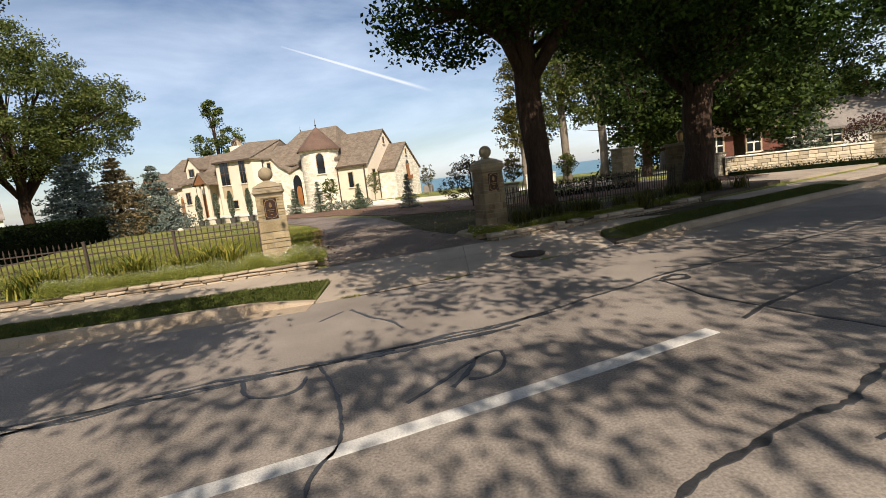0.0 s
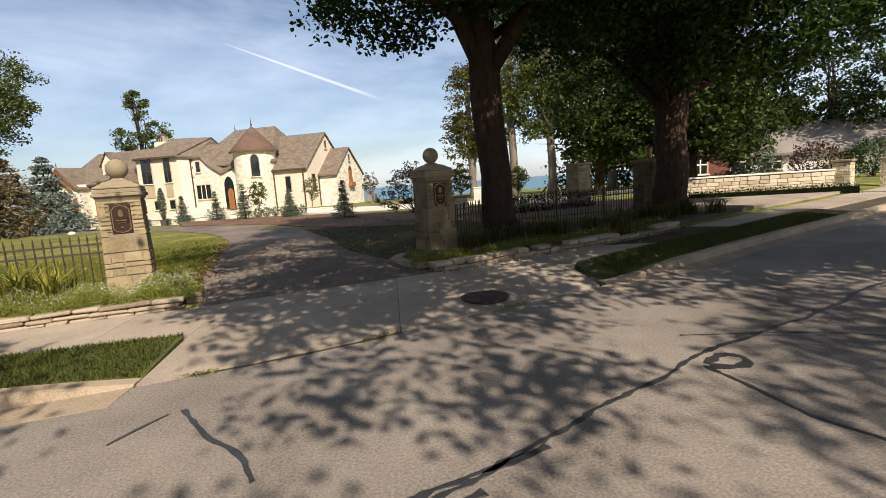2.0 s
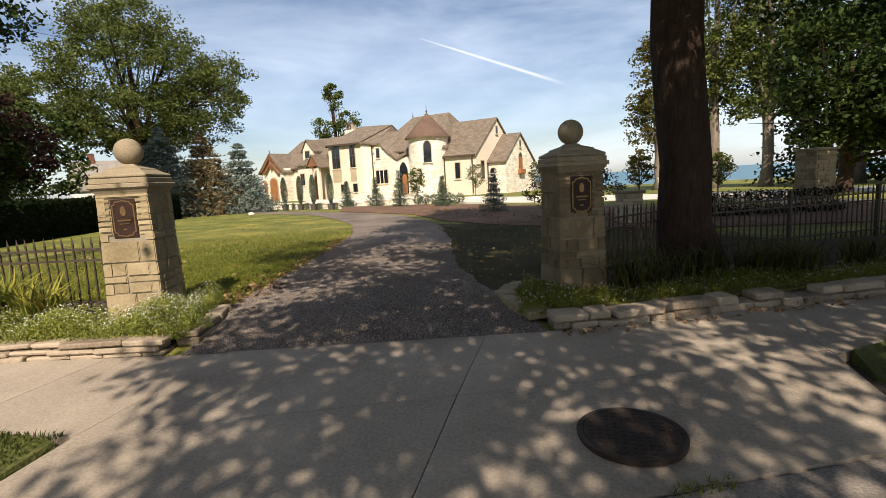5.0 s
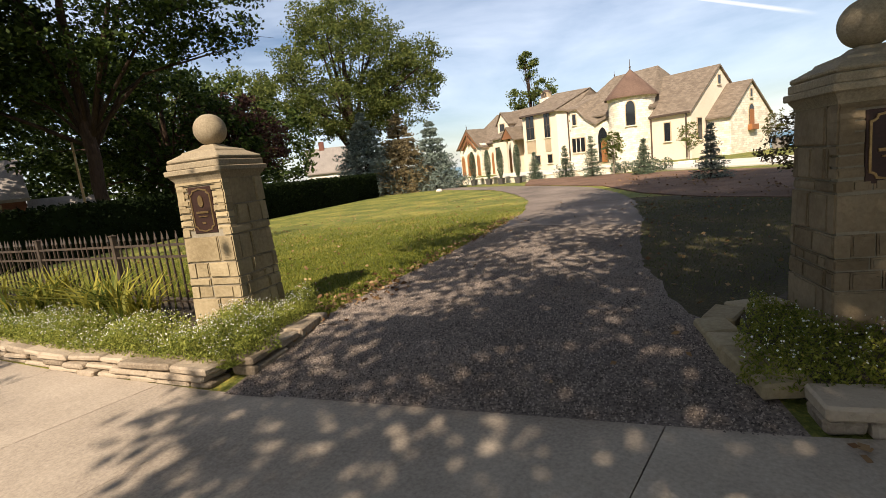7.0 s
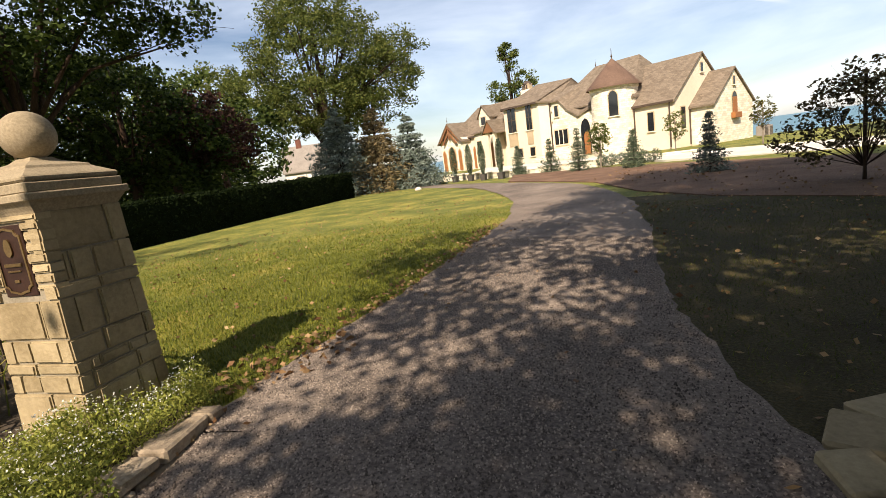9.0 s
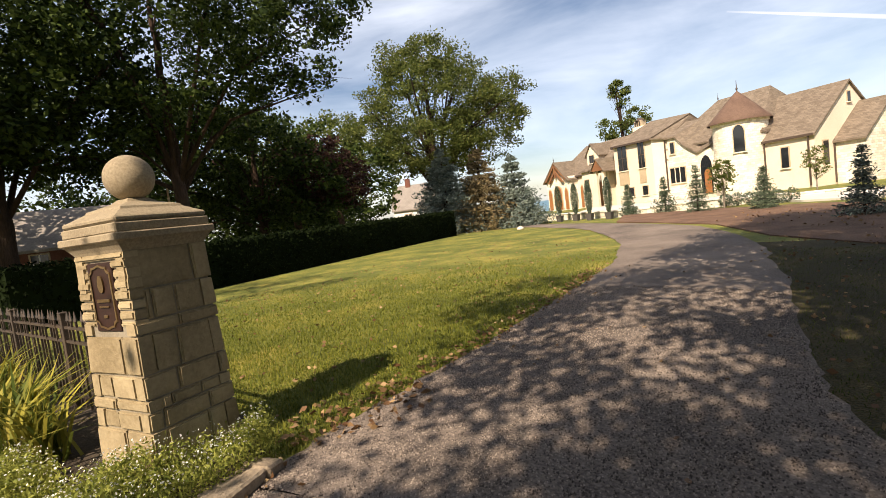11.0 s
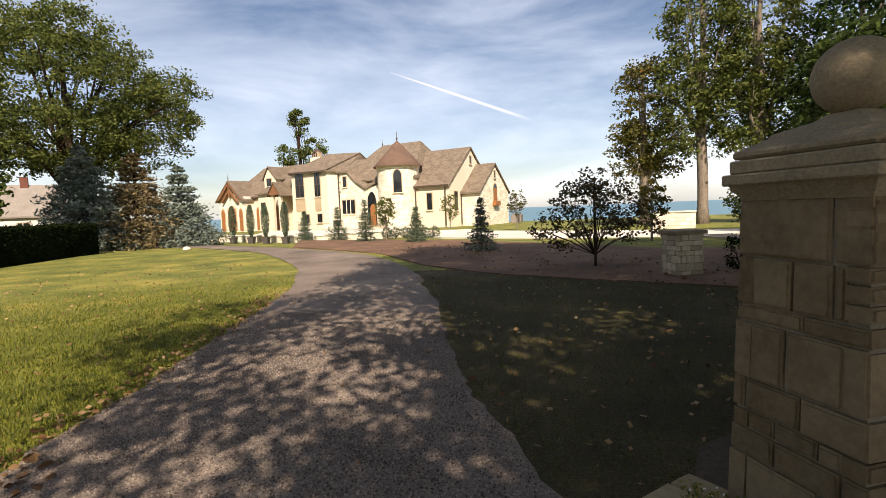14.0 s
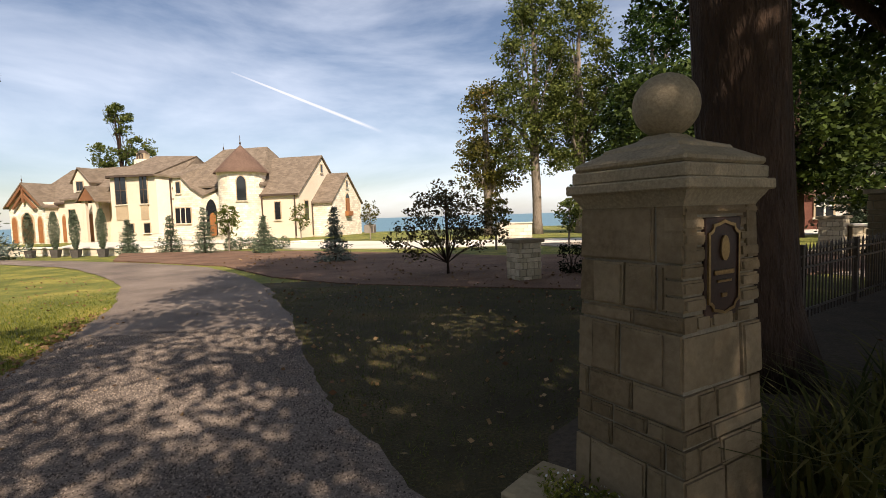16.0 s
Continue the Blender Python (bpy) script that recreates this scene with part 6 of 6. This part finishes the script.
plain_house("brick_house", "red brick house with dark brown roof behind garden trees", 25.2, 39.5, 0.0, -30, 6, 6, 2.6, 3.9, BRICK, SHINGLE_DARK, ((-2.6, 0.8, 0.9, 1.4), (0, 0.8, 0.9, 1.4), (2.6, 0.8, 0.9, 1.4)))
plain_house("garage_house", "low house with pale walls and tan shingle roof", 33.0, 37.5, 0.0, -40, 9, 7, 2.2, 4.2, SIDING, GREY_ROOF, ((-2.5, 0.8, 1.2, 1.1), (2.5, 0.8, 1.2, 1.1)))
plain_house("white_house", "white house with steep pale roof beyond the lawn", -66, 66, -0.4, 45, 9, 7, 3.8, 7.6, SIDING, GREY_ROOF, ((-2, 1.0, 1.1, 1.5), (2, 1.0, 1.1, 1.5)), True)
plain_house("brick_house", "small red brick house under dark trees", -45.5, 14.5, 0.0, 80, 8, 7, 3.0, 5.6, BRICK, GREY_ROOF, ((-2, 0.9, 1.0, 1.4), (2, 0.9, 1.0, 1.4)))
plain_house("garden_shed", "low open timber shed with grey roof", -47, 21.5, 0.0, 75, 4.5, 3.5, 1.7, 2.5, TIMBER, GREY_ROOF, ((0.8, 0.5, 1.0, 0.8),))


# ---- flower-bed planting, grass, leaf litter ----
def scatter(rng, n, inside, box_):
    out = []
    while len(out) < n:
        q = np.c_[rng.uniform(box_[0], box_[1], n), rng.uniform(box_[2], box_[3], n)]
        out.extend(q[inside(q[:, 0], q[:, 1])])
    return np.array(out[:n])


def drive_left(y):
    return np.interp(y, DRIVE_L[:, 1], DRIVE_L[:, 0])


def drive_right(y):
    return np.interp(y, DRIVE_R[:, 1], DRIVE_R[:, 0])


prng = np.random.default_rng(77)


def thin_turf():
    """Sparse grass over bare earth under the maples, shade-darkened, with an uneven edge."""
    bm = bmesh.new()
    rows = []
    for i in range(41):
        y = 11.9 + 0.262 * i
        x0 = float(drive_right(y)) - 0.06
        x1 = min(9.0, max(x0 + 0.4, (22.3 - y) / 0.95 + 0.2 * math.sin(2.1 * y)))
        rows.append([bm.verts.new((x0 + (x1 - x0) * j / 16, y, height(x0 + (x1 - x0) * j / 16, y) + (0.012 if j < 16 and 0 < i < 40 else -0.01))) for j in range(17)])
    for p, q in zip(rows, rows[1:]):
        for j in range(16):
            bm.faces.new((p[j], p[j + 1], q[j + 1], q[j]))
    tagged(part("thin_turf", bm, THIN_SHADE_TURF), "sparse grass over bare brown earth, darkened for maple shade", "ground", kind="structure")


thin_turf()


def clump(x, y, z, n, hgt, width, mat, name, label, cat, group, spread=0.12, lean=0.9):
    root = thing(name, label, cat, group, pose(x, y, z))
    roots = np.c_[prng.normal(size=(n, 2)) * spread, np.full(n, -0.02)]
    part("leaves", blade_mesh("leaves", roots, prng.uniform(0.6, 1.1, n) * hgt, width, mat, prng, lean, 0.6), mat, root)


for i in range(12):
    cx = -4.55 - (0.62 if i % 3 else 0.72) * i * 0.85 + prng.normal() * 0.08
    clump(cx, float(walk_back(cx)) + 0.78 + prng.normal() * 0.1, 0.17, 100 - 3 * i, (0.66, 0.78, 0.58)[i % 3], 0.036, BLADE_LONG, "daylily_clump", "yellowing strappy daylily clump before the fence", "plant", "daylilies", 0.1, 0.75)
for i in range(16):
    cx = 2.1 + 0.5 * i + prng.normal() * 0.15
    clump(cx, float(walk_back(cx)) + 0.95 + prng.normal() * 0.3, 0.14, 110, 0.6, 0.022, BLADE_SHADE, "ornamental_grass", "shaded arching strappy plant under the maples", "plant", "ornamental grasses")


def groundcover(name, label, inside, box_, n, z, hgt, mat, flowers, seed):
    r = np.random.default_rng(seed)
    q = scatter(r, n, inside, box_)
    lump = np.array([noise.noise((float(a) * 2.2, float(b) * 2.2, 3.0)) for a, b in q])
    zz = z + hgt * (0.45 + 0.5 * lump + 0.35 * r.uniform(0, 1, n))
    root = thing(name, label, "plant")
    part("leaves", leaf_mesh("leaves", np.c_[q, np.maximum(zz - r.uniform(0, 1, n) * hgt * 0.8, z)], 0.032, mat, r, 0.0, 0.36, 0.4), mat, root)
    k = r.choice(n, flowers, replace=False)
    tagged(part("blossom", leaf_mesh("blossom", np.c_[q[k], zz[k] + 0.012], 0.014, PETAL, r, 0.0, 0.9), PETAL, root), kind="stuff")


groundcover("white_alyssum", "mounded pale green groundcover with tiny white flowers", lambda x, y: (y > walk_back(x) + 0.1) & (y < walk_back(x) + 0.62) | ((x > -3.5) & (x < -2.62 - 0.35 * np.clip(y - 9.9, 0, 2)) & (y > walk_back(x) + 0.1) & (y < 11.1)), (-8, -2.5, 8.5, 11.2), 80000, 0.16, 0.36, ALYSSUM, 3800, 301)
groundcover("white_alyssum", "shaded groundcover with tiny white flowers on ledge stones", lambda x, y: (y > walk_back(x) + 0.22) & (y < walk_back(x) + 0.9) & (x > 0.8) | (x > 0.74) & (x < 1.5) & (y > 11.3) & (y < 12.4), (0.7, 7.5, 10.9, 15.2), 46000, 0.14, 0.18, BLADE, 1200, 302)


def blades_over(name, label, inside, box_, n, z, hgt, seed, mat=BLADE, width=0.008):
    r = np.random.default_rng(seed)
    q = scatter(r, n, inside, box_)
    zz = np.array([height(*p) if z is None else z if name != "verge_grass" else verge_front(p[0]) + (0.03 - verge_front(p[0])) * min(1.0, max(0.0, (p[1] - float(gutter(p[0])) - 0.2) / 1.2)) for p in q])
    ob = part(name, blade_mesh(name, np.c_[q, zz - 0.005], r.uniform(0.5, 1.2, n) * hgt, width, mat, r, 0.9, 0.5), mat)
    tagged(ob, label, "grass", kind="stuff")


blades_over("lawn_grass", "short mown grass blades beside the drive", lambda x, y: (x < drive_left(y) + 0.02 + 0.04 * np.sin(9 * y)) & (y > walk_back(x) + 1.4) & (np.hypot(x + 1.5, y - 10.5) < 4 + 9 * np.random.default_rng(1).uniform(0, 1, len(np.atleast_1d(x))) ** 1.5), (-13, -2.6, 10.5, 22), 90000, None, 0.055, 311)
# darker blades than the open lawn's: maple shade put into their colour
blades_over("lawn_grass", "short grass blades beside the drive, coloured dark for shade", lambda x, y: (x > drive_right(y) - 0.02 + 0.04 * np.sin(8 * y)) & (y > 12.6) & (y < 21) & (y < 24.5 - 1.0 * x) & (np.hypot(x - 0.5, y - 12.5) < 9), (-3, 5, 12.5, 21), 38000, None, 0.045, 312, BLADE_VERGE_SHADE)
blades_over("verge_grass", "short grass blades on the verge", lambda x, y: (y > gutter(x) + 0.22) & (y < np.minimum(verge_back(x), gutter(x) + 1.45)) & (x < -2.03), (-8, -2.0, 5.9, 8.3), 32000, 0.025, 0.05, 313, BLADE_VERGE_SHADE)
blades_over("verge_grass", "short shaded grass blades on the verge", lambda x, y: (y > gutter(x) + 0.25) & (y < verge_back(x) - 0.04) & (x > 4.0), (4, 12, 9.5, 15), 26000, 0.025, 0.05, 314, BLADE_VERGE_SHADE)
blades_over("joint_weeds", "tufts of weeds in the gutter joint", lambda x, y: (np.abs(y - gutter(x) - 0.0) < 0.05) & (np.sin(5.3 * x) * np.sin(2.1 * x + 1) > 0.45), (-2.2, 3.4, 6.8, 9.2), 260, -0.09, 0.045, 315)


def litter(name, label, inside, box_, n, z, size, seed):
    r = np.random.default_rng(seed)
    q = scatter(r, n, inside, box_)
    zz = np.array([z if z is not None else height(*p) + 0.03 for p in q])
    ob = part(name, leaf_mesh(name, np.c_[q, zz + r.uniform(0, 0.02, n)], size, FALLEN, r, 0.85, 0.7), FALLEN)
    tagged(ob, label, "leaf litter", kind="stuff")


litter("fallen_leaves", "dry brown and yellow leaves on the grass", lambda x, y: (x < drive_left(y) - 0.02), (-14, -2.8, 11.2, 26), 1100, None, 0.058, 321)
litter("fallen_leaves", "brown leaves heaped on the grass behind the pillar", lambda x, y: np.hypot((x + 3.25) / 0.5, (y - 11.9) / 0.7) < 1, (-3.9, -2.7, 11.1, 12.7), 110, None, 0.07, 327)
litter("fallen_leaves", "dry leaves on shaded grass", lambda x, y: (x > drive_right(y) + 0.02), (-3, 6, 12.0, 23), 900, None, 0.06, 322)
litter("fallen_leaves", "dry leaves gathered along the drive edge", lambda x, y: np.abs(x - drive_left(y) + 0.08) < 0.2, (-5, -2.2, 10, 19), 520, None, 0.055, 323)
litter("fallen_leaves", "scattered leaves on the gravel", lambda x, y: (x > drive_left(y)) & (x < drive_right(y)), (-5, 1.0, 10.6, 22), 110, None, 0.055, 324)
litter("fallen_leaves", "dry leaves over the bark mulch", lambda x, y: (y > 19.5 - 0.2 * x) & (y < 27 - x) & (y > 22.2 - x * 0.95 + 0.2), (-6, 6, 19, 33), 260, 0.15, 0.085, 326)
litter("fallen_leaves", "leaves along the shaded stone wall", lambda x, y: (y > walk_back(x) - 0.25) & (y < walk_back(x) - 0.02), (1.3, 8, 10.5, 14.5), 220, 0.03, 0.06, 325)


def gravel_stones(n, seed):
    """Loose chips over the near drive."""
    r = np.random.default_rng(seed)
    q = scatter(r, n, lambda x, y: (x > drive_left(y) + 0.03) & (x < drive_right(y) - 0.03) & (y > walk_back(x) - 0.03), (-4.5, 1.2, 9.6, 17))
    f = (q[:, 0] - drive_left(q[:, 1])) / (drive_right(q[:, 1]) - drive_left(q[:, 1]))
    zz = np.array([height(*p) for p in q]) + 0.021 + 0.03 * np.sin(np.pi * f)
    s = r.uniform(0.004, 0.011, (n, 1, 1))
    tet = np.array([[1, 0, -0.5], [-0.5, 0.87, -0.5], [-0.5, -0.87, -0.5], [0, 0, 0.7]])
    a = r.uniform(0, 2 * np.pi, n)
    rot = np.stack([np.cos(a), -np.sin(a), np.sin(a), np.cos(a)], 1).reshape(n, 2, 2)
    v = np.repeat(tet[None], n, 0) * s * r.uniform(0.6, 1.4, (n, 4, 3))
    v[:, :, :2] = np.einsum("nij,nkj->nki", rot, v[:, :, :2])
    v += np.c_[q, zz][:, None, :]
    idx = (np.arange(n)[:, None, None] * 4 + np.array([[0, 1, 3], [1, 2, 3], [2, 0, 3]])[None]).reshape(-1)
    me = bpy.data.meshes.new("gravel_chips")
    me.vertices.add(4 * n)
    me.vertices.foreach_set("co", v.ravel())
    me.loops.add(len(idx))
    me.loops.foreach_set("vertex_index", idx.astype(np.int32))
    me.polygons.add(3 * n)
    me.polygons.foreach_set("loop_start", np.arange(0, len(idx), 3, dtype=np.int32))
    me.update(calc_edges=True)
    me.materials.append(CHIP)
    tagged(part("gravel_chips", me, CHIP), "loose grey gravel chips on the drive", "gravel", kind="stuff")


CHIP = speckled("gravel_chip", (0.06, 0.047, 0.038), (0.32, 0.26, 0.21), (3.0, 40.0), 0.9, 0.0, 0.01, vary=0.6, island=True)
gravel_stones(60000, 331)

rock = part("edge_rock", lathe(bmesh.new(), [(0, -0.05), (0.2, 0.0), (0.22, 0.08), (0.12, 0.17), (0, 0.2)], 9), PALESTONE, smooth=True)
rock.matrix_world = pose(-18.2, 33.1, 0.05)
tagged(rock, "pale rounded rock at the lawn edge", "rock")


# ---- contrail high over the lake ----
def contrail():
    m = bpy.data.materials.new("contrail_vapour")
    m.use_nodes = True
    n, l = m.node_tree.nodes, m.node_tree.links
    n.clear()
    uv = n.new("ShaderNodeTexCoord")
    sep = n.new("ShaderNodeSeparateXYZ")
    l.new(uv.outputs["Generated"], sep.inputs[0])
    prof = n.new("ShaderNodeValToRGB")
    e = prof.color_ramp.elements
    e[0].position, e[0].color = 0.0, (0, 0, 0, 1)
    e[1].position, e[1].color = 1.0, (0, 0, 0, 1)
    k = e.new(0.5)
    k.color = (0.75, 0.75, 0.75, 1)
    l.new(sep.outputs["Y"], prof.inputs["Fac"])
    along = n.new("ShaderNodeValToRGB")
    e = along.color_ramp.elements
    e[0].position, e[0].color = 0.0, (0.15, 0.15, 0.15, 1)
    e[1].position, e[1].color = 1.0, (0, 0, 0, 1)
    k = e.new(0.25)
    k.color = (0.8, 0.8, 0.8, 1)
    k = e.new(0.8)
    k.color = (0.9, 0.9, 0.9, 1)
    l.new(sep.outputs["X"], along.inputs["Fac"])
    mul = n.new("ShaderNodeMath")
    mul.operation = "MULTIPLY"
    l.new(prof.outputs["Color"], mul.inputs[0]), l.new(along.outputs["Color"], mul.inputs[1])
    tr, em, mx, out = n.new("ShaderNodeBsdfTransparent"), n.new("ShaderNodeEmission"), n.new("ShaderNodeMixShader"), n.new("ShaderNodeOutputMaterial")
    em.inputs["Color"].default_value, em.inputs["Strength"].default_value = (0.95, 0.97, 1.0, 1), 0.85
    l.new(mul.outputs[0], mx.inputs[0]), l.new(tr.outputs[0], mx.inputs[1]), l.new(em.outputs[0], mx.inputs[2])
    l.new(mx.outputs[0], out.inputs["Surface"])
    a, b = Vector((-0.284, 1.0, 0.285)) * 3700, Vector((0.0, 1.0, 0.168)) * 3700
    d = b - a
    up = d.cross(Vector((0, 1, 0))).normalized()
    bm = bmesh.new()
    rows = []
    for i in range(25):
        f = i / 24
        w = 5 + 11 * f
        rows.append([bm.verts.new((f * d.length, s * w, 0)) for s in (-1, 0, 1)])
    for p, q in zip(rows, rows[1:]):
        for j in range(2):
            bm.faces.new((p[j], q[j], q[j + 1], p[j + 1]))
    ob = part("contrail", bm, m)
    x = d.normalized()
    z = x.cross(-up).normalized()
    rot = Matrix((x, -up, z)).transposed().to_4x4()
    ob.matrix_world = Matrix.Translation(a) @ rot
    ob.visible_shadow = False
    tagged(ob, "thin white aircraft contrail across the blue sky", "contrail", kind="structure")


contrail()
